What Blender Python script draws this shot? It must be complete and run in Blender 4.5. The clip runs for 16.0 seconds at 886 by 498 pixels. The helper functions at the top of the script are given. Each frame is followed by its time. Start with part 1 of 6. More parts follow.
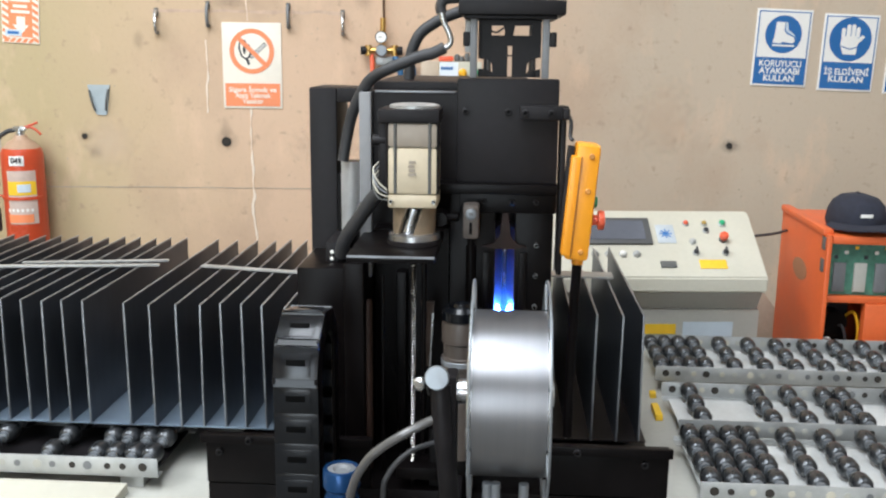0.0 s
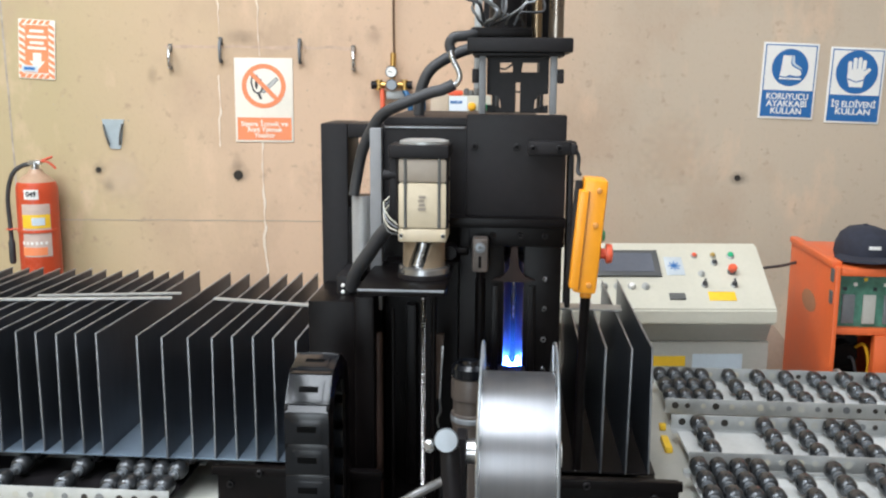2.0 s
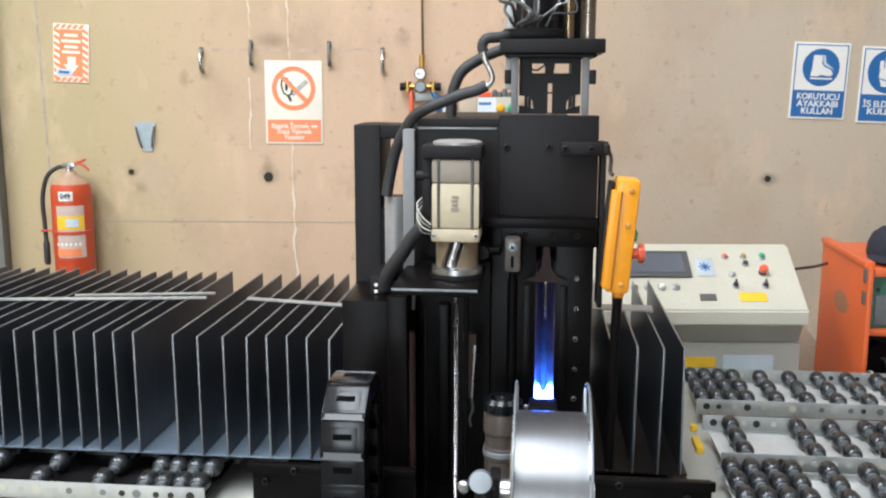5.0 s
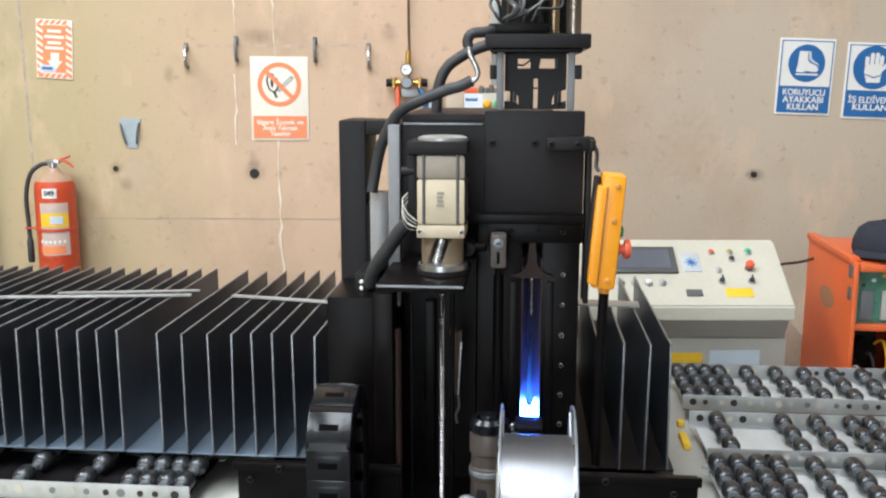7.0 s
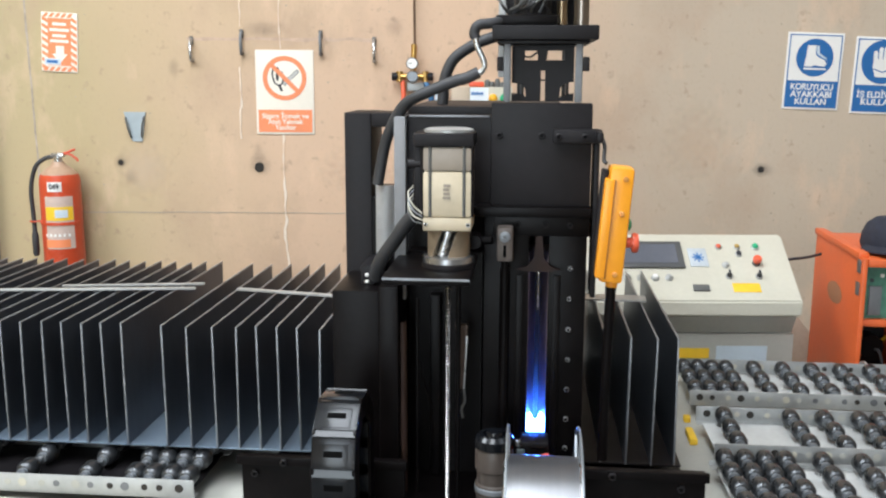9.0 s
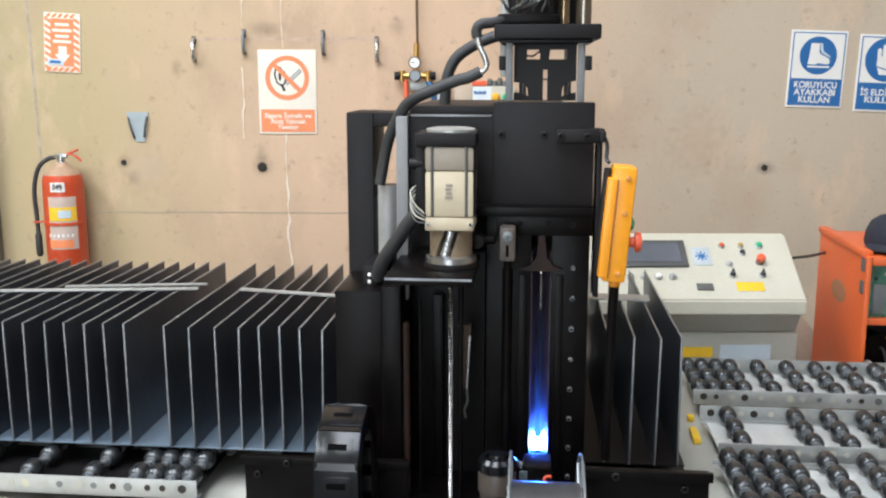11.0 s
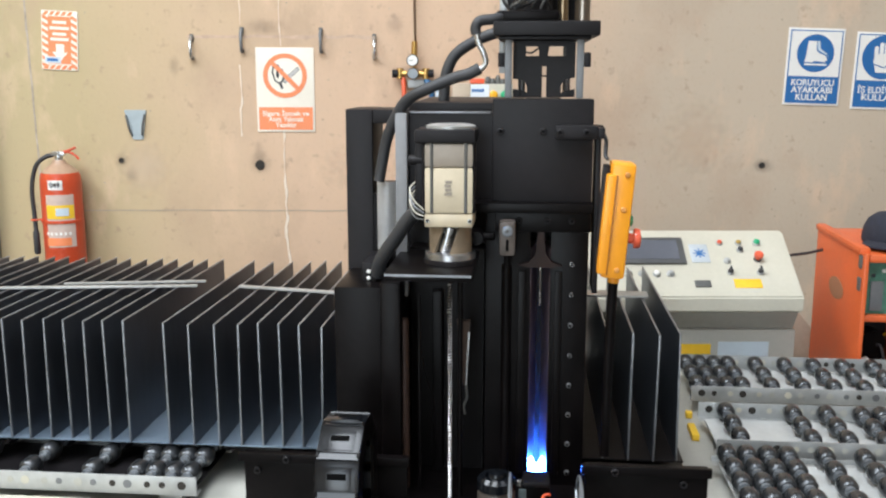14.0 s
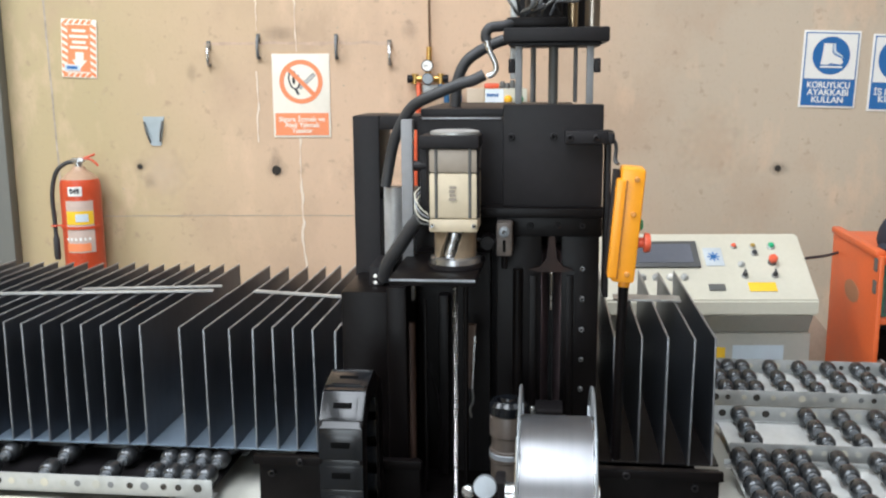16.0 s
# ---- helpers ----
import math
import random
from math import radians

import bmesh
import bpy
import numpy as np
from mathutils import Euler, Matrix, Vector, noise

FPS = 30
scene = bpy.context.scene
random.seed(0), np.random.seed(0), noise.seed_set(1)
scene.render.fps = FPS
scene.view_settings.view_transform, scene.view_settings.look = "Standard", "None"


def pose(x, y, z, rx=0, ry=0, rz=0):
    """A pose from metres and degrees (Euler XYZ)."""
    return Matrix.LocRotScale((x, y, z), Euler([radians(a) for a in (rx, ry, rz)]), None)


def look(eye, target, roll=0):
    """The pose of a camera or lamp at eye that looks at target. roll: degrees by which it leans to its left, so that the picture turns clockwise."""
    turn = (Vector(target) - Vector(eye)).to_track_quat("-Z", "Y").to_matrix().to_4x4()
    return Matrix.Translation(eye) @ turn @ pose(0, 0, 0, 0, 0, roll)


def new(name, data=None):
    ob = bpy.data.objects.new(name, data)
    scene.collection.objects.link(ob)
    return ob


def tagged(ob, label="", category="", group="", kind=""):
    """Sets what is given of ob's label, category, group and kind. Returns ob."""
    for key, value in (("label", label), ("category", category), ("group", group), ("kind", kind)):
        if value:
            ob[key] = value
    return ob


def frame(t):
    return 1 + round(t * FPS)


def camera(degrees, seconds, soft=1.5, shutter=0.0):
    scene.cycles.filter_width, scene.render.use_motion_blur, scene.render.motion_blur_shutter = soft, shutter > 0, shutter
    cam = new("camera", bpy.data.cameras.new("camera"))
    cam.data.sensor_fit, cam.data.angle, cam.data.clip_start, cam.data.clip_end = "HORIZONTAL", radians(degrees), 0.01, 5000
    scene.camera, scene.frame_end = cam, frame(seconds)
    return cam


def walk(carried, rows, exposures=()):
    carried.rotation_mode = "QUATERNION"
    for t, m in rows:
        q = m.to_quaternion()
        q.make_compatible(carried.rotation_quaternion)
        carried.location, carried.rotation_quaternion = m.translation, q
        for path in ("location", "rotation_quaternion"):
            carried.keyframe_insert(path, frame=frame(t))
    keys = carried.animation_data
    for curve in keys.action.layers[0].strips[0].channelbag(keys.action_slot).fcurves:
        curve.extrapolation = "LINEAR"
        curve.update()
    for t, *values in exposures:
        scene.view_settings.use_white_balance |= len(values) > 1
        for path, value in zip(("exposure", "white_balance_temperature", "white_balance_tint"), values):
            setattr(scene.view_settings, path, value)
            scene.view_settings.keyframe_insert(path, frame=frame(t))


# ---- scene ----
cam = camera(50.2, 16.0, soft=2.2)
PATH = [
    (0, (0.007, 0.026, 1.543), (0.068, 1.981, 1.126), 0.6),
    (0.5, (0.0, 0.011, 1.546), (0.044, 1.973, 1.162), 0.6),
    (1, (0.0, 0.002, 1.55), (0.049, 1.968, 1.186), 0.5),
    (1.5, (0.003, 0.005, 1.55), (0.051, 1.972, 1.194), 0.6),
    (2, (0.007, 0.01, 1.55), (0.047, 1.979, 1.197), 0.4),
    (2.5, (0.009, 0.009, 1.55), (0.031, 1.978, 1.199), 0.3),
    (3, (0.004, 0.001, 1.551), (0.019, 1.971, 1.205), 0.2),
    (3.5, (0.0, -0.001, 1.55), (0.0, 1.969, 1.203), 0.0),
    (4, (-0.003, 0.0, 1.548), (-0.012, 1.969, 1.196), 0.1),
    (4.2, (-0.005, -0.001, 1.549), (-0.02, 1.968, 1.2), 0.1),
    (6.5, (-0.002, 0.003, 1.548), (0.0, 1.972, 1.197), 0.2),
    (7, (-0.001, 0.006, 1.547), (0.011, 1.974, 1.191), 0.1),
    (7.5, (0.0, 0.01, 1.545), (0.003, 1.978, 1.186), 0.3),
    (8, (0.001, 0.015, 1.544), (0.008, 1.981, 1.18), 0.2),
    (8.5, (-0.002, 0.015, 1.541), (0.001, 1.981, 1.177), 0.3),
    (9, (-0.003, 0.016, 1.541), (-0.001, 1.983, 1.176), 0.2),
    (11.5, (-0.001, 0.019, 1.542), (-0.007, 1.985, 1.173), 0.0),
    (12, (-0.002, 0.019, 1.541), (-0.003, 1.984, 1.169), 0.0),
    (12.5, (-0.002, 0.019, 1.541), (0.004, 1.984, 1.168), 0.2),
    (13, (-0.005, 0.018, 1.539), (-0.008, 1.983, 1.168), 0.1),
    (13.5, (-0.005, 0.017, 1.541), (-0.007, 1.983, 1.176), 0.2),
    (14, (-0.005, 0.016, 1.539), (-0.004, 1.982, 1.169), -0.0),
    (14.5, (-0.003, 0.013, 1.539), (-0.012, 1.979, 1.174), 0.1),
    (15, (-0.001, 0.009, 1.54), (-0.006, 1.976, 1.179), -0.0),
    (15.5, (-0.001, 0.01, 1.542), (-0.018, 1.976, 1.178), -0.3),
    (16, (0.006, 0.003, 1.543), (-0.032, 1.97, 1.181), -0.4),
]
walk(cam, [(t, look(eye, target, roll)) for t, eye, target, roll in PATH])

# ---- world, sun and daylight ----
world = bpy.data.worlds.new("sky")
world.use_nodes = True
scene.world = world
wn = world.node_tree.nodes
sky = wn.new("ShaderNodeTexSky")
sky.sky_type, sky.sun_disc = "NISHITA", False
sky.sun_elevation, sky.sun_rotation = radians(48), radians(215)
world.node_tree.links.new(sky.outputs[0], wn["Background"].inputs[0])
wn["Background"].inputs[1].default_value = 0.1
scene.view_settings.exposure = 0.0


def area(name, m, sx, sy, watts, colour):
    lamp = bpy.data.lights.new(name, "AREA")
    lamp.shape, lamp.size, lamp.size_y, lamp.energy, lamp.color = "RECTANGLE", sx, sy, watts, colour
    ob = new(name, lamp)
    ob.matrix_world = m
    return ob


# daylight in the three rooflights and in the big gate behind the camera
area("rooflight_daylight", pose(-3.7, -0.3, 5.02, 0, 0, 0), 1.5, 4.4, 410, (0.86, 0.93, 1.0))
area("rooflight_daylight", pose(-0.7, -0.3, 5.02, 0, 0, 0), 1.5, 4.4, 272, (0.86, 0.93, 1.0))
area("rooflight_daylight", pose(2.6, -0.3, 5.02, 0, 0, 0), 1.5, 4.4, 55, (0.86, 0.93, 1.0))
area("gate_daylight", pose(-2.0, -6.02, 2.0, 90, 0, 0), 2.6, 3.6, 205, (0.80, 0.91, 1.0))

# ---- materials ----


def material(name):
    m = bpy.data.materials.new(name)
    m.use_nodes = True
    return m, m.node_tree.nodes, m.node_tree.links, m.node_tree.nodes["Principled BSDF"]


def surface(name, colour, rough=0.5, metal=0.0, vary=0.15, scale=8.0, fine=90.0, bump=0.1, spread=0.12, stretch=(1, 1, 1), stain=None, spec=0.5):
    """Colour with broad and fine variation, uneven gloss and fine relief."""
    m, n, l, b = material(name)
    b.inputs["Metallic"].default_value = metal
    b.inputs["Specular IOR Level"].default_value = spec
    co = n.new("ShaderNodeTexCoord")
    mp = n.new("ShaderNodeMapping")
    mp.inputs["Scale"].default_value = stretch
    l.new(co.outputs["Object"], mp.inputs[0])
    broad, grain = n.new("ShaderNodeTexNoise"), n.new("ShaderNodeTexNoise")
    for t, s, d in ((broad, scale, 5.0), (grain, fine, 3.0)):
        t.inputs["Scale"].default_value, t.inputs["Detail"].default_value = s, d
        l.new(mp.outputs[0], t.inputs["Vector"])
    mix = n.new("ShaderNodeMix")
    mix.data_type = "RGBA"
    dark = [c * (1 - vary) for c in colour]
    light = [min(1, c * (1 + vary)) for c in colour]
    if stain:
        dark = stain
    mix.inputs[6].default_value, mix.inputs[7].default_value = (*dark, 1), (*light, 1)
    add = n.new("ShaderNodeMath")
    add.operation = "MULTIPLY_ADD"
    l.new(grain.outputs[0], add.inputs[0])
    add.inputs[1].default_value = 0.35
    l.new(broad.outputs[0], add.inputs[2])
    ramp = n.new("ShaderNodeMapRange")
    ramp.inputs[1].default_value, ramp.inputs[2].default_value = 0.42, 0.92
    l.new(add.outputs[0], ramp.inputs[0])
    l.new(ramp.outputs[0], mix.inputs[0])
    l.new(mix.outputs[2], b.inputs["Base Color"])
    rr = n.new("ShaderNodeMapRange")
    rr.inputs[3].default_value, rr.inputs[4].default_value = max(0.03, rough - spread), min(1, rough + spread)
    l.new(broad.outputs[0], rr.inputs[0])
    l.new(rr.outputs[0], b.inputs["Roughness"])
    if bump:
        bp = n.new("ShaderNodeBump")
        bp.inputs["Strength"].default_value, bp.inputs["Distance"].default_value = bump, 0.002
        l.new(grain.outputs[0], bp.inputs["Height"])
        l.new(bp.outputs[0], b.inputs["Normal"])
    return m


def glow(name, colour, strength):
    m, n, l, b = material(name)
    e = n.new("ShaderNodeEmission")
    e.inputs[0].default_value, e.inputs[1].default_value = (*colour, 1), strength
    l.new(e.outputs[0], n["Material Output"].inputs[0])
    return m


def concrete(name, colour, left, right, mottle=1.0):
    """Formed wall whose tint drifts along it, with blotches, smudges and fine pores."""
    m, n, l, b = material(name)
    co = n.new("ShaderNodeTexCoord")

    def tex(scale, detail, stretch=(1, 1, 1), rough=0.55):
        mp = n.new("ShaderNodeMapping")
        mp.inputs["Scale"].default_value = stretch
        t = n.new("ShaderNodeTexNoise")
        t.inputs["Scale"].default_value, t.inputs["Detail"].default_value, t.inputs["Roughness"].default_value = scale, detail, rough
        l.new(co.outputs["Object"], mp.inputs[0])
        l.new(mp.outputs[0], t.inputs["Vector"])
        return t.outputs[0]

    def span(value, lo, hi, top=1.0):
        r = n.new("ShaderNodeMapRange")
        r.inputs[1].default_value, r.inputs[2].default_value, r.inputs[4].default_value = lo, hi, top
        l.new(value, r.inputs[0])
        return r.outputs[0]

    def blend(fac, base, other):
        mx = n.new("ShaderNodeMix")
        mx.data_type = "RGBA"
        l.new(fac, mx.inputs[0])
        for k, v in ((6, base), (7, other)):
            if isinstance(v, (tuple, list)):
                mx.inputs[k].default_value = (*v, 1)
            else:
                l.new(v, mx.inputs[k])
        return mx.outputs[2]

    sep = n.new("ShaderNodeSeparateXYZ")
    l.new(co.outputs["Object"], sep.inputs[0])
    drift = n.new("ShaderNodeMath")
    drift.operation = "MULTIPLY_ADD"
    l.new(tex(1.1, 5.0), drift.inputs[0])
    drift.inputs[1].default_value = 1.1
    l.new(sep.outputs[0], drift.inputs[2])
    out = blend(span(drift.outputs[0], 0.1, -0.75), colour, left)
    out = blend(span(drift.outputs[0], 0.75, 1.35), out, right)
    out = blend(span(tex(2.3, 7.0, (1, 1, 0.8), 0.62), 0.5, 0.74, 0.55 * mottle), out, [x * 0.72 for x in colour])
    out = blend(span(tex(5.5, 6.0, (1, 1, 0.45), 0.6), 0.56, 0.78, 0.5 * mottle), out, [min(1, x * 1.22) for x in colour])
    out = blend(span(tex(26.0, 4.0), 0.63, 0.74, 0.32 * mottle), out, [x * 0.55 for x in colour])
    out = blend(span(tex(75.0, 3.0, (1, 1, 0.7), 0.7), 0.56, 0.74, 0.17 * mottle), out, [x * 0.6 for x in colour])
    l.new(out, b.inputs["Base Color"])
    b.inputs["Roughness"].default_value = 0.82
    bp = n.new("ShaderNodeBump")
    bp.inputs["Strength"].default_value, bp.inputs["Distance"].default_value = 0.3, 0.003
    l.new(tex(55.0, 4.0), bp.inputs["Height"])
    l.new(bp.outputs[0], b.inputs["Normal"])
    return m


def soft_stain(name, colour, strength):
    """A smudge that thins out towards the rim of its patch."""
    m, n, l, b = material(name)
    co, mp = n.new("ShaderNodeTexCoord"), n.new("ShaderNodeMapping")
    mp.inputs["Location"].default_value, mp.inputs["Scale"].default_value = (-1, 0, -1), (2, 0, 2)
    l.new(co.outputs["Generated"], mp.inputs[0])
    ln = n.new("ShaderNodeVectorMath")
    ln.operation = "LENGTH"
    l.new(mp.outputs[0], ln.inputs[0])
    t = n.new("ShaderNodeTexNoise")
    t.inputs["Scale"].default_value, t.inputs["Detail"].default_value = 40.0, 4.0
    l.new(co.outputs["Object"], t.inputs["Vector"])
    add = n.new("ShaderNodeMath")
    add.operation = "MULTIPLY_ADD"
    l.new(t.outputs[0], add.inputs[0])
    add.inputs[1].default_value = 0.5
    l.new(ln.outputs["Value"], add.inputs[2])
    r = n.new("ShaderNodeMapRange")
    r.interpolation_type = "SMOOTHSTEP"
    r.inputs[1].default_value, r.inputs[2].default_value, r.inputs[3].default_value, r.inputs[4].default_value = 0.35, 1.15, strength, 0.0
    l.new(add.outputs[0], r.inputs[0])
    l.new(r.outputs[0], b.inputs["Alpha"])
    b.inputs["Base Color"].default_value = (*colour, 1)
    b.inputs["Roughness"].default_value = 0.9
    return m


WALL = concrete("formed_concrete", (0.622, 0.432, 0.298), (0.468, 0.368, 0.210), (0.532, 0.434, 0.330), 1.5)
GREYWALL = concrete("grey_concrete", (0.22, 0.21, 0.19), (0.17, 0.17, 0.15), (0.2, 0.19, 0.17))
FLOOR = concrete("floor_concrete", (0.15, 0.145, 0.13), (0.13, 0.125, 0.115), (0.14, 0.135, 0.125))
SHEETING = surface("roof_sheeting", (0.55, 0.55, 0.52), 0.6)
PATCH = surface("filler_streak", (0.76, 0.65, 0.53), 0.9, vary=0.1, bump=0.2)
HOLE = surface("hole_shadow_dirt", (0.03, 0.025, 0.02), 0.95)
SMUDGE = soft_stain("grey_smudge", (0.20, 0.165, 0.14), 0.19)
PALESMUDGE = soft_stain("pale_smudge", (0.76, 0.60, 0.45), 0.35)
CRACK = surface("grey_crack", (0.40, 0.335, 0.27), 0.9, vary=0.25, scale=30)
STAIN = surface("dirty_concrete", (0.38, 0.32, 0.25), 0.9, vary=0.2, bump=0.3)
# black machine paint; also colours some sheets that lie in shade
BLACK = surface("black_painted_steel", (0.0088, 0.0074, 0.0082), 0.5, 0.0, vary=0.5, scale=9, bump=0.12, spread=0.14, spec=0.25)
BLACKGREASE = surface("greasy_black_steel", (0.0032, 0.0023, 0.0024), 0.38, 0.0, vary=0.5, scale=14, bump=0.2, spec=0.13)
GREYPAINT = surface("grey_painted_steel", (0.16, 0.165, 0.17), 0.5, 0.1, vary=0.2, scale=12)
RUBBER = surface("black_rubber_hose", (0.028, 0.028, 0.03), 0.55, 0.0, vary=0.3, scale=20, bump=0.1)
PLASTIC = surface("grey_black_plastic", (0.0045, 0.0052, 0.0068), 0.2, 0.0, vary=0.2, scale=30, bump=0.015, spread=0.05, spec=0.42)
SLOT = surface("dark_slot", (0.003, 0.003, 0.003), 0.9, spec=0.05)
FIN = surface("rolled_dark_steel", (0.108, 0.120, 0.142), 0.42, 0.8, vary=0.25, scale=5, fine=60, bump=0.03, stretch=(1, 1, 0.3))
EDGE = surface("sheared_steel_edge", (0.28, 0.29, 0.31), 0.4, 0.7, vary=0.25, scale=30)
STEEL = surface("bright_steel", (0.55, 0.56, 0.57), 0.28, 0.95, vary=0.15, scale=18, bump=0.04)
BASESHEET = surface("pale_blue_steel", (0.235, 0.305, 0.385), 0.40, 0.5, vary=0.12, scale=10, bump=0.03)
KNOB = surface("dull_knob_metal", (0.26, 0.28, 0.30), 0.4, 0.6, vary=0.15, scale=30)
ZINC = surface("galvanised_steel", (0.43, 0.435, 0.425), 0.42, 0.55, vary=0.2, scale=14, bump=0.08)
WIRE = surface("layer_wound_wire", (0.25, 0.25, 0.262), 0.32, 0.85, vary=0.07, scale=4, fine=60, bump=0.03, spread=0.03, stretch=(16, 0.25, 0.25))
WHEEL = surface("dull_roller_steel", (0.088, 0.092, 0.097), 0.30, 0.8, vary=0.25, scale=40, bump=0.05)
SCREW = surface("oily_screw_steel", (0.62, 0.60, 0.57), 0.25, 0.95, vary=0.2, scale=50)
COPPER = surface("sooty_copper", (0.02, 0.0095, 0.007), 0.45, 0.3, vary=0.5, scale=12, spec=0.3, stain=(0.005, 0.0035, 0.0035), stretch=(1, 1, 0.25))
BARSTEEL = surface("spattered_bar_steel", (0.25, 0.19, 0.20), 0.42, 0.9, vary=0.4, scale=25, bump=0.1)
SLOTDEPTH = surface("soot", (0.004, 0.004, 0.0045), 0.75, vary=0.4)
CREAM = surface("cream_painted_steel", (0.53, 0.50, 0.41), 0.45, vary=0.08, scale=5, bump=0.05)
CREAMGREY = surface("grey_cream_paint", (0.42, 0.41, 0.365), 0.5, vary=0.1, scale=5, bump=0.05)
DARKGREY = surface("dark_grey_paint", (0.10, 0.10, 0.095), 0.5, vary=0.15)
MOTORCREAM = surface("ivory_motor_paint", (0.56, 0.47, 0.33), 0.4, vary=0.12, scale=14)
MOTORGREY = surface("grey_band_paint", (0.31, 0.26, 0.205), 0.45, vary=0.12)
BRASS = surface("brass", (0.55, 0.34, 0.11), 0.3, 0.95, vary=0.2, scale=40)
REDPAINT = surface("red_extinguisher_paint", (0.55, 0.07, 0.025), 0.32, vary=0.12, scale=6, bump=0.02)
ORANGE = surface("orange_painted_steel", (0.66, 0.12, 0.03), 0.42, vary=0.12, scale=7, bump=0.04)
YELLOW = surface("orange_yellow_plastic", (0.86, 0.33, 0.015), 0.38, vary=0.08, scale=10, bump=0.03)
TRAY = surface("dusty_pale_sheet", (0.56, 0.565, 0.55), 0.45, 0.1, vary=0.16, scale=9, bump=0.05)
LABELYELLOW = surface("yellow_label", (0.85, 0.52, 0.03), 0.5, vary=0.1)
REDHOSE = surface("red_hose", (0.62, 0.09, 0.03), 0.45)
BLUEHOSE = surface("blue_hose", (0.02, 0.10, 0.22), 0.45)
AGED = surface("aged_cream_plastic", (0.80, 0.73, 0.62), 0.45, vary=0.06, scale=6, bump=0.02)
WHITE = surface("white_sign_plastic", (0.80, 0.78, 0.74), 0.4, vary=0.05, scale=4, bump=0.02)
SIGNORANGE = surface("faded_sign_orange", (0.80, 0.245, 0.10), 0.45, vary=0.08)
SIGNBLUE = surface("sign_blue", (0.024, 0.135, 0.36), 0.4, vary=0.08)
PALEBLUE = surface("pale_blue_paper", (0.54, 0.62, 0.68), 0.6, vary=0.08)
INK = surface("black_ink", (0.03, 0.03, 0.035), 0.6)
SCREEN = surface("dark_screen", (0.11, 0.115, 0.135), 0.22, vary=0.1, bump=0)
GREEN = surface("green_plastic", (0.02, 0.36, 0.16), 0.3)
RED = surface("red_plastic", (0.72, 0.11, 0.05), 0.3)
AMBER = surface("amber_plastic", (0.75, 0.38, 0.02), 0.3)
PCB = surface("green_panel", (0.06, 0.17, 0.12), 0.45, vary=0.4, scale=40)
FABRIC = surface("dark_navy_fabric", (0.018, 0.02, 0.032), 0.9, vary=0.3, scale=60, bump=0.4)
BLUECAN = surface("blue_anodised", (0.008, 0.05, 0.15), 0.3, 0.5)
ARC = glow("arc_light", (0.028, 0.15, 1.0), 720.0)
EMBER = glow("ember_light", (1.0, 0.22, 0.03), 1.6)

# ---- building helpers ----
M = pose(0, 0, 0, 0, 0, -5.3)  # the machine stands turned to the wall by 5.3 degrees
PLAIN = Matrix.Identity(4)
ORIGIN = {}


def box(bm, x0, x1, y0, y1, z0, z1, bevel=0.0, m=None):
    r = bmesh.ops.create_cube(bm, size=1.0)
    bmesh.ops.scale(bm, vec=(x1 - x0, y1 - y0, z1 - z0), verts=r["verts"])
    bmesh.ops.translate(bm, vec=((x0 + x1) / 2, (y0 + y1) / 2, (z0 + z1) / 2), verts=r["verts"])
    vs = r["verts"]
    if bevel:
        es = list({e for v in vs for e in v.link_edges})
        out = bmesh.ops.bevel(bm, geom=es, offset=bevel, segments=2, affect="EDGES", profile=0.6)
        vs = list({v for f in out["faces"] for v in f.verts} | {v for v in vs if v.is_valid})
    if m:
        bmesh.ops.transform(bm, matrix=m, verts=vs)
    return bm


def cyl(bm, p, q, r, r2=None, seg=20):
    p, q = Vector(p), Vector(q)
    d = q - p
    m = Matrix.Translation((p + q) / 2) @ d.to_track_quat("Z", "Y").to_matrix().to_4x4()
    bmesh.ops.create_cone(bm, cap_ends=True, segments=seg, radius1=r, radius2=r if r2 is None else r2, depth=d.length, matrix=m)
    return bm


def lathe(bm, profile, origin, axis=(0, 0, 1), seg=28, caps=True):
    """Turns (radius, along) pairs about an axis."""
    m = Matrix.Translation(origin) @ Vector(axis).to_track_quat("Z", "Y").to_matrix().to_4x4()
    rings = []
    for r, a in profile:
        rings.append([bm.verts.new(m @ Vector((max(r, 1e-5) * math.cos(2 * math.pi * i / seg), max(r, 1e-5) * math.sin(2 * math.pi * i / seg), a))) for i in range(seg)])
    for a, b in zip(rings, rings[1:]):
        for i in range(seg):
            bm.faces.new((a[i], a[(i + 1) % seg], b[(i + 1) % seg], b[i]))
    if caps and profile[0][0] > 1e-4:
        bm.faces.new(rings[0][::-1])
    if caps and profile[-1][0] > 1e-4:
        bm.faces.new(rings[-1])
    return bm


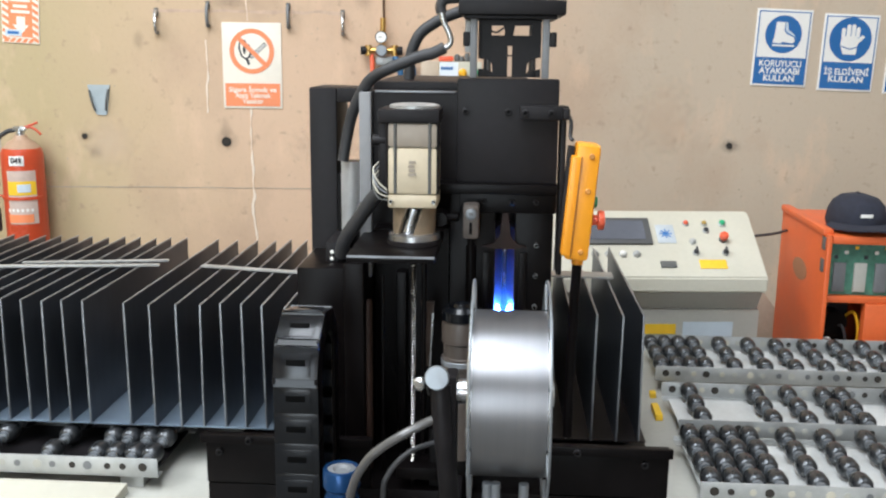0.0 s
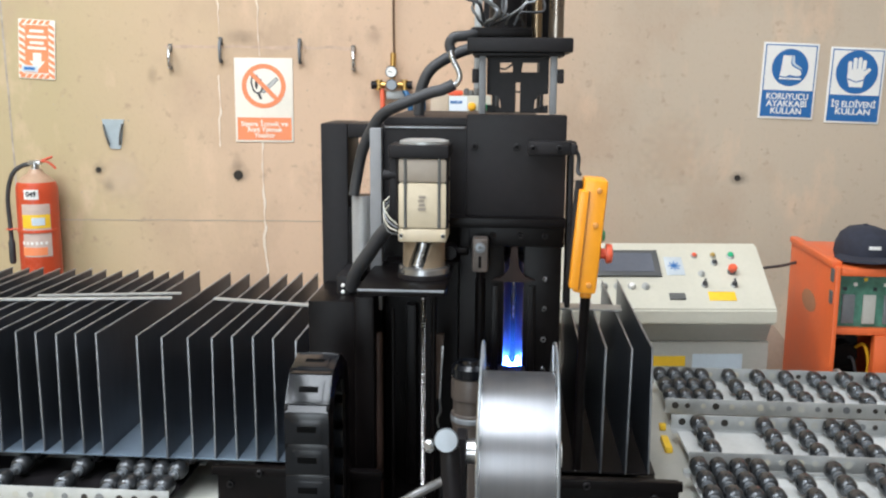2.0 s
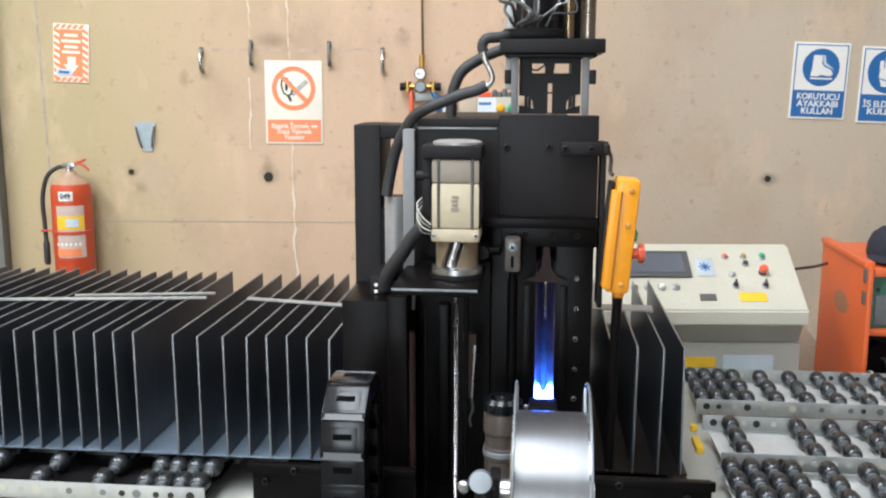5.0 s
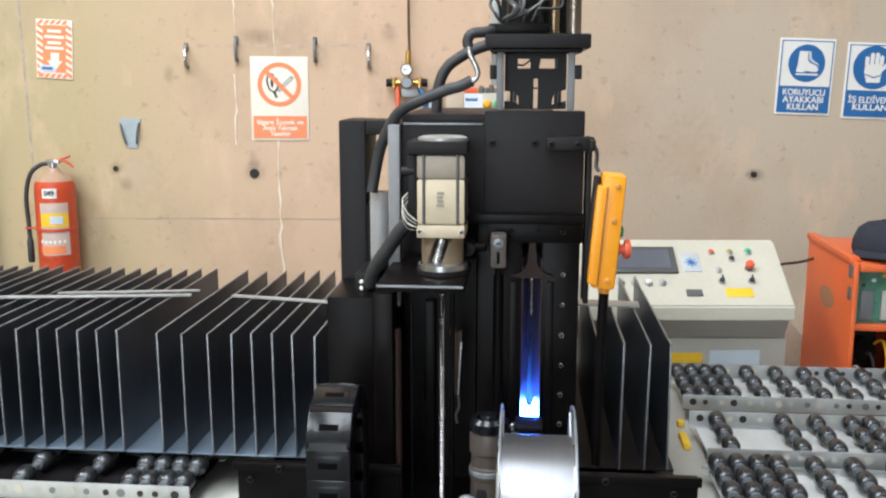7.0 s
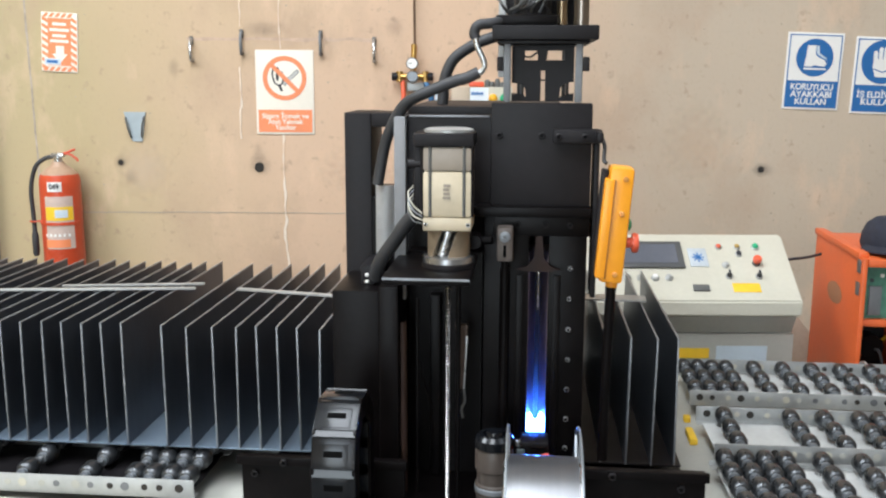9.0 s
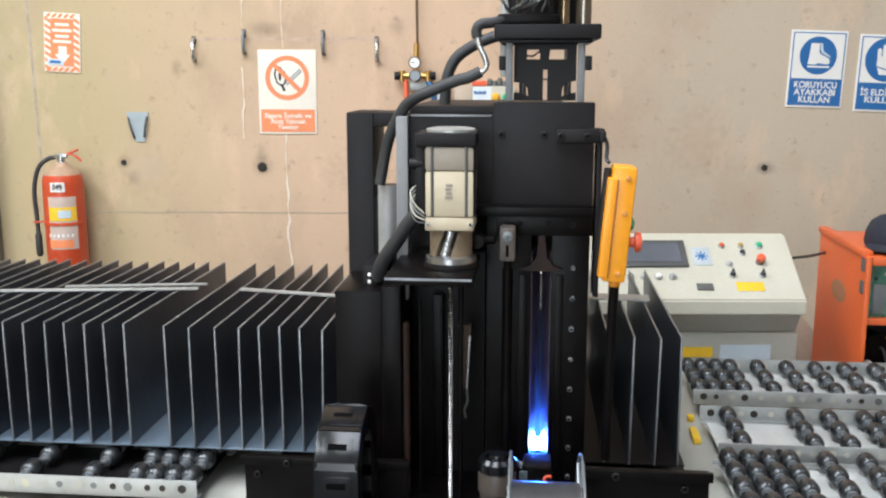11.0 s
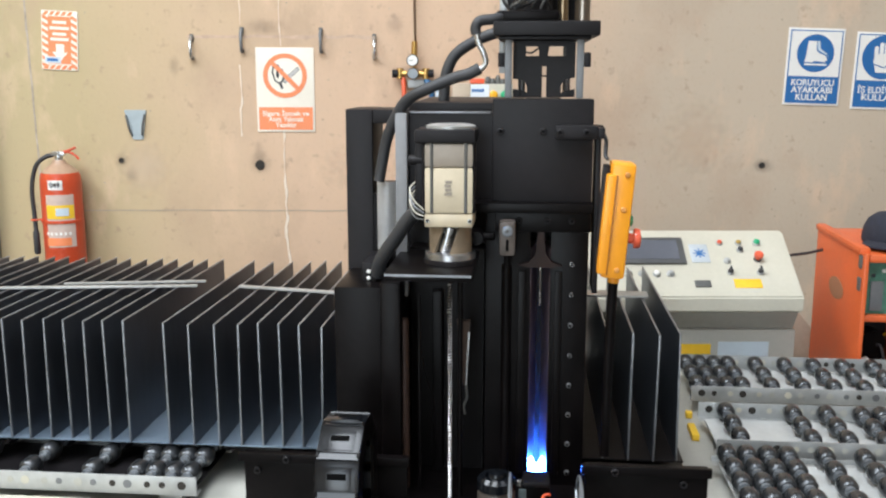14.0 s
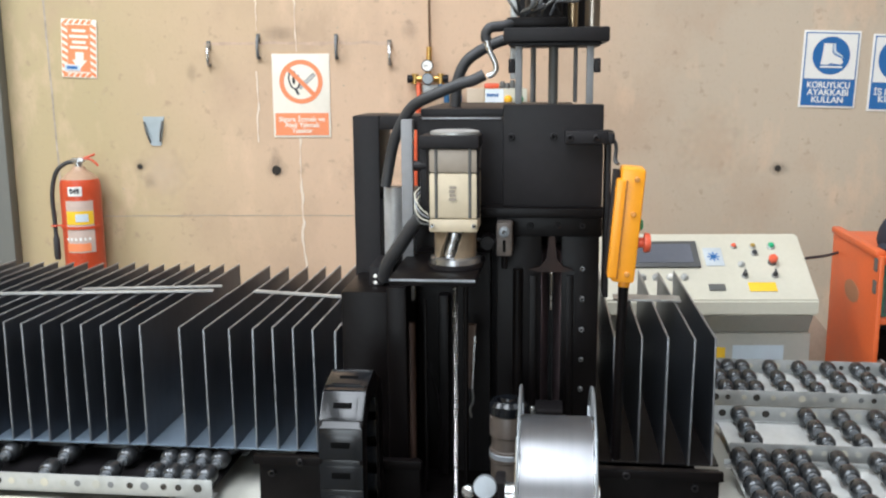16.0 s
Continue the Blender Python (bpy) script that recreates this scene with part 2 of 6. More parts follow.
def tube(bm, pts, r, seg=12, steps=8):
    """A round hose through points, smoothed."""
    pts = [Vector(p) for p in pts]
    path = []
    ext = [2 * pts[0] - pts[1], *pts, 2 * pts[-1] - pts[-2]]
    for i in range(1, len(ext) - 2):
        a, b, c, d = ext[i - 1:i + 3]
        for k in range(steps):
            t = k / steps
            path.append(0.5 * ((2 * b) + (c - a) * t + (2 * a - 5 * b + 4 * c - d) * t * t + (3 * b - a - 3 * c + d) * t ** 3))
    path.append(pts[-1])
    rings = []
    side = None
    for i, p in enumerate(path):
        d = (path[min(i + 1, len(path) - 1)] - path[max(i - 1, 0)]).normalized()
        if side is None:
            side = d.orthogonal().normalized()
        side = (side - d * side.dot(d)).normalized()
        up = d.cross(side)
        rings.append([bm.verts.new(p + r * (math.cos(2 * math.pi * k / seg) * side + math.sin(2 * math.pi * k / seg) * up)) for k in range(seg)])
    for a, b in zip(rings, rings[1:]):
        for k in range(seg):
            bm.faces.new((a[k], a[(k + 1) % seg], b[(k + 1) % seg], b[k]))
    bm.faces.new(rings[0][::-1])
    bm.faces.new(rings[-1])
    return bm


def prism(bm, outline, m, depth):
    """A flat outline (x, z pairs) given thickness depth towards -y of m."""
    front = [bm.verts.new(m @ Vector((x, -depth, z))) for x, z in outline]
    back = [bm.verts.new(m @ Vector((x, 0, z))) for x, z in outline]
    k = len(outline)
    bm.faces.new(front)
    bm.faces.new(back[::-1])
    for i in range(k):
        bm.faces.new((front[i], back[i], back[(i + 1) % k], front[(i + 1) % k]))
    return bm


def ring(bm, m, r0, r1, depth, seg=48):
    """A flat ring in the x-z plane of m."""
    vs = [[bm.verts.new(m @ Vector((r * math.cos(2 * math.pi * i / seg), y, r * math.sin(2 * math.pi * i / seg)))) for i in range(seg)] for r, y in ((r0, 0), (r0, -depth), (r1, -depth), (r1, 0))]
    for a in range(4):
        for i in range(seg):
            bm.faces.new((vs[a][i], vs[a][(i + 1) % seg], vs[(a + 1) % 4][(i + 1) % seg], vs[(a + 1) % 4][i]))
    return bm


def mesh_of(bm, name, mat, shift, smooth=True):
    bmesh.ops.recalc_face_normals(bm, faces=bm.faces)
    me = bpy.data.meshes.new(name)
    bmesh.ops.translate(bm, vec=-Vector(shift), verts=bm.verts)
    bm.to_mesh(me)
    bm.free()
    me.materials.append(mat)
    if smooth:
        me.shade_smooth()
        me.set_sharp_from_angle(angle=radians(38))
    return me


def thing(name, label, category, at=(0, 0, 0), m=None, group="", kind=""):
    """An empty at the base of a thing; its parts are given in the machine's or the room's own coordinates."""
    ob = new(name)
    ob.empty_display_size = 0.05
    ob.matrix_world = (M if m is None else m) @ Matrix.Translation(at)
    ORIGIN[ob] = Vector(at)
    return tagged(ob, label, category, group, kind)


def part(name, bm, mat, parent, label=""):
    ob = new(name, mesh_of(bm, name, mat, ORIGIN[parent]))
    ob.parent = parent
    ORIGIN[ob] = ORIGIN[parent]
    return tagged(ob, label)


def solo(name, bm, mat, label, category, at=(0, 0, 0), m=None, group="", kind=""):
    ob = new(name, mesh_of(bm, name, mat, at))
    ob.matrix_world = (M if m is None else m) @ Matrix.Translation(at)
    ORIGIN[ob] = Vector(at)
    return tagged(ob, label, category, group, kind)


def B():
    return bmesh.new()


def writing(text, size, mat, m, parent, name="lettering", fit=0.0):
    """Raised lettering in the x-z plane of m, centred; fit: the width that it is squeezed to."""
    cu = bpy.data.curves.new(name, "FONT")
    cu.body, cu.size, cu.align_x, cu.align_y, cu.extrude, cu.offset = text, size, "CENTER", "CENTER", 0.0004, size * 0.022
    ob = new(name, cu)
    bpy.context.view_layer.update()
    me = bpy.data.meshes.new_from_object(ob.evaluated_get(bpy.context.evaluated_depsgraph_get()))
    bpy.data.objects.remove(ob)
    xs = [v.co.x for v in me.vertices]
    k = fit / (max(xs) - min(xs)) if fit and xs else 1.0
    me.transform(Matrix.Translation(-ORIGIN[parent]) @ m @ pose(0, 0, 0, 90) @ Matrix.Diagonal((k, 1, 1, 1)))
    me.materials.clear()
    me.materials.append(mat)
    ob = new(name, me)
    ob.parent = parent
    ORIGIN[ob] = ORIGIN[parent]
    return ob

# ---- the hall ----
YW = 3.4  # face of the wall behind the machine


def hall():
    bm = B()
    box(bm, -6.2, 7.2, -6.2, YW + 0.25, -0.2, 0)
    solo("floor", bm, FLOOR, "grey worn concrete hall floor", "floor", m=PLAIN, kind="structure")
    bm = B()
    box(bm, -6.2, 7.2, YW, YW + 0.25, 0, 5)
    wall = solo("wall_north", bm, WALL, "stained beige concrete wall with formwork marks", "wall", m=PLAIN, kind="structure")
    bm = B()
    box(bm, -6.2, -6, -6, YW, 0, 5)
    solo("wall_west", bm, WALL, "plain beige concrete side wall", "wall", m=PLAIN, kind="structure")
    bm = B()
    box(bm, 7, 7.2, -6, YW, 0, 5)
    solo("wall_east", bm, WALL, "plain beige concrete side wall", "wall", m=PLAIN, kind="structure")
    bm = B()
    box(bm, -6, -3.3, -6.2, -6, 0, 5)
    box(bm, -0.7, 7, -6.2, -6, 0, 5)
    box(bm, -3.3, -0.7, -6.2, -6, 3.8, 5)
    box(bm, -3.3, -0.7, -6.2, -6, 0, 0.2)
    solo("wall_south", bm, WALL, "concrete wall with an open hall gate", "wall", m=PLAIN, kind="structure")
    bm = B()
    xs = [-6.2, -4.45, -2.95, -1.45, 0.05, 1.85, 3.35, 7.2]
    for i in range(0, 8, 2):
        box(bm, xs[i], xs[i + 1], -2.5, 1.9, 5, 5.12)
    box(bm, -6.2, 7.2, -6.2, -2.5, 5, 5.12)
    box(bm, -6.2, 7.2, 1.9, YW + 0.25, 5, 5.12)
    solo("ceiling", bm, SHEETING, "light roof sheeting with three rooflights", "ceiling", m=PLAIN, kind="structure")
    # column beside the bay
    bm = B()
    box(bm, -2.3, -1.608, YW - 0.06, YW - 0.003, 0, 4.99, 0.006, m=Matrix.Translation((0, 0, 0)))
    solo("column", bm, GREYWALL, "dark grey concrete column edge at the wall", "column", m=PLAIN, kind="structure")
    # filler streaks, pour joint, stains
    rnd = random.Random(4)
    for x, x2, z0, z1, w in ((-0.570, -0.590, 1.625, 2.1, 0.006), (-0.562, -0.571, 0.55, 1.33, 0.0085), (-0.719, -0.712, 1.31, 1.56, 0.006), (-0.711, -0.716, 1.70, 2.1, 0.005)):
        bm = B()
        k, pts = 70, []
        for side in (-1, 1):
            row = []
            for i in range(k + 1):
                z = z0 + (z1 - z0) * i / k
                cx = x + (x2 - x) * i / k + 0.006 * noise.noise((x * 9, z * 9, 1)) + 0.003 * noise.noise((x * 9, z * 40, 5))
                row.append((cx + side * w * (0.12 + 1.1 * max(0.0, noise.noise((side * 1.1, z * 22, x)) + 0.12)), z))
            pts += row if side < 0 else row[::-1]
        prism(bm, pts[::-1], Matrix.Translation((0, YW + 0.001, 0)), 0.003)
        part("filler_streak", bm, PATCH, wall, "pale filler streak")
    bm = B()
    k, pts = 60, []
    for i in range(k + 1):
        x = -1.35 + 1.15 * i / k
        pts.append((x, 1.047 - 0.002 * i / k + 0.004 * noise.noise((x * 6, 0, 3))))
    pts += [(x, z - 0.003 - 0.002 * abs(noise.noise((x * 30, 1, 1)))) for x, z in pts[::-1]]
    prism(bm, pts[::-1], Matrix.Translation((0, YW + 0.001, 0)), 0.002)
    part("pour_joint", bm, STAIN, wall, "dark pour joint line")
    bm = B()
    pts = [(-1.457 + 0.014 * i / 30 + 0.003 * noise.noise((i * 0.4, 2, 2)), 2.0 - 0.95 * i / 30) for i in range(31)]
    pts += [(x - 0.006 - 0.004 * abs(noise.noise((z * 30, 1, 4))), z) for x, z in pts[::-1]]
    prism(bm, pts, Matrix.Translation((0, YW + 0.001, 0)), 0.002)
    part("panel_crack", bm, CRACK, wall, "thin dark crack")
    bm = B()
    pts = [(-0.90 + 0.66 * i / 40, 1.662 + 0.004 * noise.noise((i * 0.3, 5, 2))) for i in range(41)]
    pts += [(x, z - 0.009 - 0.012 * abs(noise.noise((x * 9, 1, 7)))) for x, z in pts[::-1]]
    prism(bm, pts[::-1], Matrix.Translation((0, YW + 0.001, 0)), 0.0015)
    part("pour_joint", bm, surface("faint_joint", (0.54, 0.385, 0.285), 0.9, vary=0.2, scale=20), wall, "faint brown line between the hooks")
    # tie holes and pock marks
    for x, z, r in ((-0.658, 1.209, 0.017), (1.138, 1.207, 0.011), (-1.153, 1.225, 0.010), (0.72, 1.22, 0.004), (0.91, 1.30, 0.004), (0.905, 1.185, 0.004), (1.35, 1.36, 0.006), (1.22, 1.31, 0.005), (0.79, 1.70, 0.005), (-1.27, 1.25, 0.005), (-1.25, 1.30, 0.004), (-0.43, 1.37, 0.006), (-0.44, 1.09, 0.006), (-0.97, 1.03, 0.006), (0.62, 0.985, 0.005)):
        bm = B()
        n = 22
        k = 3.2 if r > 0.009 else 1.3
        out = [(x + r * k * (1 + 0.4 * noise.noise((i * 0.7, x * 7, z))) * math.cos(2 * math.pi * i / n), z + r * k * (1 + 0.4 * noise.noise((i * 0.7, x * 7, z + 3))) * math.sin(2 * math.pi * i / n)) for i in range(n)]
        prism(bm, out[::-1], Matrix.Translation((0, YW + 0.001, 0)), 0.002)
        part("stain", bm, SMUDGE, wall)
        if r < 0.009:
            continue
        bm = B()
        cyl(bm, (x, YW + 0.002, z), (x, YW - 0.0035, z), r, seg=14)
        part("tie_hole", bm, HOLE, wall, "open formwork tie hole")
    for x, z, hw, hh, mat in ((-0.947, 1.557, 0.03, 0.05, SMUDGE), (-0.66, 1.252, 0.03, 0.07, SMUDGE), (-1.12, 1.17, 0.035, 0.035, SMUDGE), (-0.63, 1.69, 0.11, 0.04, SMUDGE), (-0.17, 1.70, 0.05, 0.05, SMUDGE), (-1.07, 1.2, 0.14, 0.14, PALESMUDGE), (1.15, 1.205, 0.06, 0.035, SMUDGE), (-0.30, 1.2, 0.2, 0.12, PALESMUDGE), (0.9, 1.3, 0.16, 0.2, PALESMUDGE)):
        bm = B()
        prism(bm, [(x + hw * math.cos(2 * math.pi * i / 20), z + hh * math.sin(2 * math.pi * i / 20)) for i in range(20)][::-1], Matrix.Translation((0, YW + 0.001, 0)), 0.0015 if mat is PALESMUDGE else 0.0022)
        part("smudge", bm, mat, wall)
    for i in range(70):
        x, z, r = rnd.uniform(-1.4, 1.55), rnd.uniform(0.95, 1.8), rnd.uniform(0.0012, 0.0032)
        bm = B()
        cyl(bm, (x, YW + 0.001, z), (x, YW - 0.0012, z), r, seg=7)
        part("pock_mark", bm, STAIN, wall)


hall()

# ---- signs and fittings on the wall ----


def sign_plate(name, label, x0, z0, x1, z1, tilt=0.0, mat=WHITE):
    """Plate with its corner and size; returns thing and the frame of its face."""
    cx, cz, w, h = (x0 + x1) / 2, (z0 + z1) / 2, x1 - x0, z1 - z0
    t = thing(name, label, "sign", (cx, YW, cz), PLAIN)
    m = Matrix.Translation((cx, YW - 0.0005, cz)) @ pose(0, 0, 0, 0, tilt, 0)
    bm = B()
    box(bm, -w / 2, w / 2, -0.003, 0, -h / 2, h / 2, 0.0008, m=m)
    part("plate", bm, mat, t)
    return t, m @ Matrix.Translation((0, -0.003, 0)), w, h


def rect(x0, x1, z0, z1):
    return [(x0, z0), (x1, z0), (x1, z1), (x0, z1)]


def no_smoking():
    t, f, w, h = sign_plate("no_smoking_sign", "white and orange no smoking or fire sign on the wall", -0.661, 1.327, -0.457, 1.62, 0.2, AGED)
    c = f @ Matrix.Translation((0, 0, 0.0495))
    part("ring", ring(B(), c, 0.061, 0.077, 0.0012), SIGNORANGE, t)
    bm = B()
    prism(bm, rect(-0.066, 0.066, -0.0075, 0.0075), c @ pose(0, -0.0012, 0, 0, 45, 0), 0.0012)
    part("slash", bm, SIGNORANGE, t)
    # a burning match drawn in black outline, and a pale cigarette with a black rim
    bm = B()
    flame = [(-0.044, 0.012), (-0.038, 0.040), (-0.030, 0.028), (-0.024, 0.036), (-0.014, 0.016), (-0.010, 0.022), (-0.004, 0.0), (-0.010, -0.020), (-0.022, -0.026), (-0.036, -0.016)]
    n = len(flame)
    for i in range(n):
        (xa, za), (xb, zb) = flame[i], flame[(i + 1) % n]
        d = math.degrees(math.atan2(zb - za, xb - xa))
        prism(bm, rect(-0.002, math.hypot(xb - xa, zb - za) + 0.002, -0.0027, 0.0027), c @ pose(xa, 0, za, 0, -d, 0), 0.0006)
    prism(bm, [(-0.024, -0.024), (-0.014, -0.024), (-0.006, -0.044), (-0.014, -0.047)][::-1], c, 0.0007)
    prism(bm, [(-0.031, 0.014), (-0.025, 0.02), (-0.02, 0.002), (-0.024, -0.012), (-0.03, -0.004)][::-1], c, 0.0007)
    part("flame_picture", bm, INK, t)
    bm = B()
    prism(bm, rect(-0.036, 0.036, -0.007, 0.007), c @ pose(0.021, 0, 0.002, 0, -42, 0), 0.0004)
    part("cigarette_rim", bm, GREYPAINT, t)
    bm = B()
    prism(bm, rect(-0.033, 0.033, -0.0045, 0.0045), c @ pose(0.021, 0, 0.002, 0, -42, 0), 0.0007)
    part("cigarette_picture", bm, surface("pale_grey_print", (0.5, 0.48, 0.45), 0.6), t)
    bm = B()
    prism(bm, rect(-w / 2 + 0.007, w / 2 - 0.007, -h / 2 + 0.007, -h / 2 + 0.086), f, 0.001)
    part("text_band", bm, SIGNORANGE, t)
    for s, z in (("Sigara İçmek ve", -0.083), ("Ateş Yakmak", -0.103), ("Yasaktır", -0.123)):
        writing(s, 0.023, AGED, f @ Matrix.Translation((0, -0.0014, z)), t, fit={-0.083: 0.165, -0.103: 0.125, -0.123: 0.075}[z])


def duty_sign(name, label, x0, z0, x1, z1, tilt, lines, kind):
    t, f, w, h = sign_plate(name, label, x0, z0, x1, z1, tilt)
    bm = B()
    prism(bm, rect(-w / 2 + 0.007, w / 2 - 0.007, -h / 2 + 0.007, h / 2 - 0.007), f, 0.0008)
    part("blue_border", bm, SIGNBLUE, t)
    bm = B()
    prism(bm, rect(-w / 2 + 0.011, w / 2 - 0.011, -h / 2 + 0.10, h / 2 - 0.011), f, 0.0014)
    part("white_field", bm, WHITE, t)
    c = f @ Matrix.Translation((0, -0.0014, 0.047))
    bm = B()
    n = 40
    big = 1.16 if kind == "glove" else 1.0
    c = c @ Matrix.Scale(big, 4)
    prism(bm, [(0.065 * math.cos(2 * math.pi * i / n), 0.065 * math.sin(2 * math.pi * i / n)) for i in range(n)], c, 0.0008)
    part("disc", bm, SIGNBLUE, t)
    c = c @ Matrix.Translation((0, -0.0008, 0))
    bm = B()
    if kind == "boot":
        prism(bm, [(-0.028, 0.042), (-0.032, -0.008), (-0.036, -0.03), (-0.012, -0.032), (0.0, -0.026), (0.034, -0.03), (0.043, -0.022), (0.036, -0.008), (0.012, 0.002), (0.002, 0.012), (0.002, 0.042)][::-1], c, 0.0008)
        part("boot_picture", bm, WHITE, t)
        bm = B()
        prism(bm, rect(-0.036, 0.042, -0.0415, -0.0355), c, 0.0008)
        part("boot_sole_picture", bm, WHITE, t)
        bm = B()
        prism(bm, [(0.004, 0.042), (0.012, 0.042), (0.016, 0.016), (0.04, 0.0), (0.047, -0.016), (0.042, -0.006), (0.014, 0.007), (0.006, 0.016)][::-1], c, 0.0008)
        part("boot_shine_picture", bm, PALEBLUE, t)
    else:
        prism(bm, [(-0.02, -0.045), (0.02, -0.045), (0.024, -0.012), (0.044, 0.008), (0.036, 0.014), (0.022, 0.004), (0.02, 0.01), (-0.028, 0.01), (-0.03, -0.015)][::-1], c, 0.0008)
        part("glove_palm_picture", bm, WHITE, t)
        bm = B()
        prism(bm, [(-0.032, -0.018), (-0.018, -0.022), (0.0, -0.028), (0.018, -0.022), (0.03, -0.018), (0.03, -0.0205), (0.018, -0.0255), (0.0, -0.0315), (-0.018, -0.0255), (-0.032, -0.0205)][::-1], c, 0.0011)
        part("glove_cuff_line", bm, SIGNBLUE, t)
        for i, (x, top) in enumerate(((-0.024, 0.034), (-0.0085, 0.045), (0.0065, 0.046), (0.0205, 0.038))):
            bm = B()
            prism(bm, [(x - 0.006, 0.008), (x + 0.006, 0.008), (x + 0.006, top - 0.004), (x, top), (x - 0.006, top - 0.004)], c, 0.0009)
            part("glove_finger_picture", bm, WHITE, t)
    for i, (s, wd) in enumerate(lines):
        writing(s, 0.030, WHITE, f @ Matrix.Translation((0, -0.0012, -h / 2 + 0.078 - i * 0.0255 - (0.012 if len(lines) == 2 else 0))), t, fit=wd)


def arrow_sign():
    t, f, w, h = sign_plate("extinguisher_sign", "small red and cream striped extinguisher sign with an arrow", -1.405, 1.542, -1.279, 1.745, 3.2, AGED)
    bm = B()
    n = 8
    for i in range(n):  # slanting hazard stripes along both long sides
        z = -h / 2 + 0.002 + i * (h - 0.016) / n
        for k in (-1, 1):
            x0 = k * (w / 2 - 0.0125)
            prism(bm, [(x0 - 0.010, z + 0.012), (x0 + 0.010, z), (x0 + 0.010, z + 0.012), (x0 - 0.010, z + 0.024)], f, 0.0008)
    for i in range(5):
        x = -w / 2 + 0.004 + i * (w - 0.022) / 5
        for k in (-1, 1):
            z0 = k * (h / 2 - 0.0095)
            prism(bm, [(x, z0 - 0.007), (x + 0.013, z0 - 0.007), (x + 0.024, z0 + 0.007), (x + 0.011, z0 + 0.007)], f, 0.0007)
    part("stripes", bm, SIGNORANGE, t)
    bm = B()
    prism(bm, rect(-0.040, 0.040, -0.080, 0.082), f, 0.0010)
    part("red_field", bm, SIGNORANGE, t)
    for z, hw in ((0.062, 0.024), (0.042, 0.034), (0.022, 0.024), (0.004, 0.032)):
        bm = B()
        prism(bm, rect(-hw, hw, z - 0.005, z + 0.005), f, 0.0014)
        part("text_bar", bm, AGED, t)
    bm = B()
    prism(bm, [(-0.013, -0.012), (-0.013, -0.04), (-0.026, -0.04), (0.002, -0.072), (0.028, -0.04), (0.016, -0.04), (0.016, -0.012)], f, 0.0014)
    part("arrow", bm, AGED, t)
    bm = B()
    prism(bm, rect(-0.052, 0.004, -0.078, -0.056), f, 0.002)
    part("tag", bm, PALEBLUE, t)
    bm = B()
    prism(bm, rect(-0.044, -0.006, -0.072, -0.062), f, 0.0025)
    part("text_bar", bm, SIGNBLUE, t)


no_smoking()
duty_sign("safety_boot_sign", "blue and white safety footwear sign on the wall", 1.200, 1.420, 1.398, 1.686, 1.8, (("KORUYUCU", 0.15), ("AYAKKABI", 0.145), ("KULLAN", 0.11)), "boot")
duty_sign("safety_glove_sign", "blue and white safety glove sign on the wall", 1.440, 1.405, 1.638, 1.671, 1.8, (("İŞ ELDİVENİ", 0.16), ("KULLAN", 0.125)), "glove")
duty_sign("safety_sign", "blue and white duty sign cut by the view", 1.678, 1.395, 1.876, 1.661, 1.8, (), "boot")
arrow_sign()


def wall_hook(x, z, shine):
    t = thing("wall_hook", "small steel wall hook with a dark smear below" if shine else "small dark steel wall hook", "hook", (x, YW, z), PLAIN, "hooks on the wall")
    bm = B()
    prism(bm, [(x + 0.016 * math.cos(2 * math.pi * i / 16), z - 0.055 + 0.06 * math.sin(2 * math.pi * i / 16)) for i in range(16)][::-1], Matrix.Translation((0, YW + 0.001, 0)), 0.002)
    part("smear", bm, SMUDGE, t, "dark smear round the hook")
    bm = B()
    box(bm, x - 0.007, x + 0.007, YW - 0.006, YW, z - 0.022, z + 0.006, 0.002)
    part("plate", bm, DARKGREY, t)
    bm = B()
    tube(bm, [(x, YW - 0.005, z - 0.004), (x, YW - 0.022, z - 0.018), (x + 0.002, YW - 0.034, z - 0.045), (x + 0.002, YW - 0.028, z - 0.072), (x, YW - 0.008, z - 0.076)], 0.0056, 10)
    part("hook", bm, STEEL if shine else GREYPAINT, t)
    bm = B()
    lathe(bm, [(0.0068, -0.005), (0.0075, 0), (0.0068, 0.005)], (x + 0.001, YW - 0.010, z - 0.076), (0, 1, 0), seg=12)
    part("tip", bm, DARKGREY, t)


for x, z, d in ((-0.8815, 1.660, True), (-0.7055, 1.684, False), (-0.430, 1.682, False), (-0.243, 1.660, True)):
    wall_hook(x, z, d)


def wall_bracket():
    t = thing("cable_funnel", "grey sheet metal wall bracket with tapered sides", "bracket", (-1.10, YW, 1.30), PLAIN)
    bm = B()
    prism(bm, [(-1.132, 1.404), (-1.110, 1.308), (-1.104, 1.300), (-1.074, 1.299), (-1.069, 1.304), (-1.0545, 1.403)], Matrix.Translation((0, YW, 0)), 0.004)
    part("back", bm, surface("blue_grey_sheet", (0.36, 0.41, 0.43), 0.55, 0.1, vary=0.1, scale=20), t)
    for a, b in (((-1.1265, 1.385), (-1.108, 1.312)), ((-1.0605, 1.388), (-1.0725, 1.315))):
        bm = B()
        tube(bm, [(a[0], YW - 0.006, a[1]), ((a[0] + b[0]) / 2, YW - 0.014, (a[1] + b[1]) / 2), (b[0], YW - 0.006, b[1])], 0.0036, 8)
        part("side_flange", bm, DARKGREY, t)


wall_bracket()


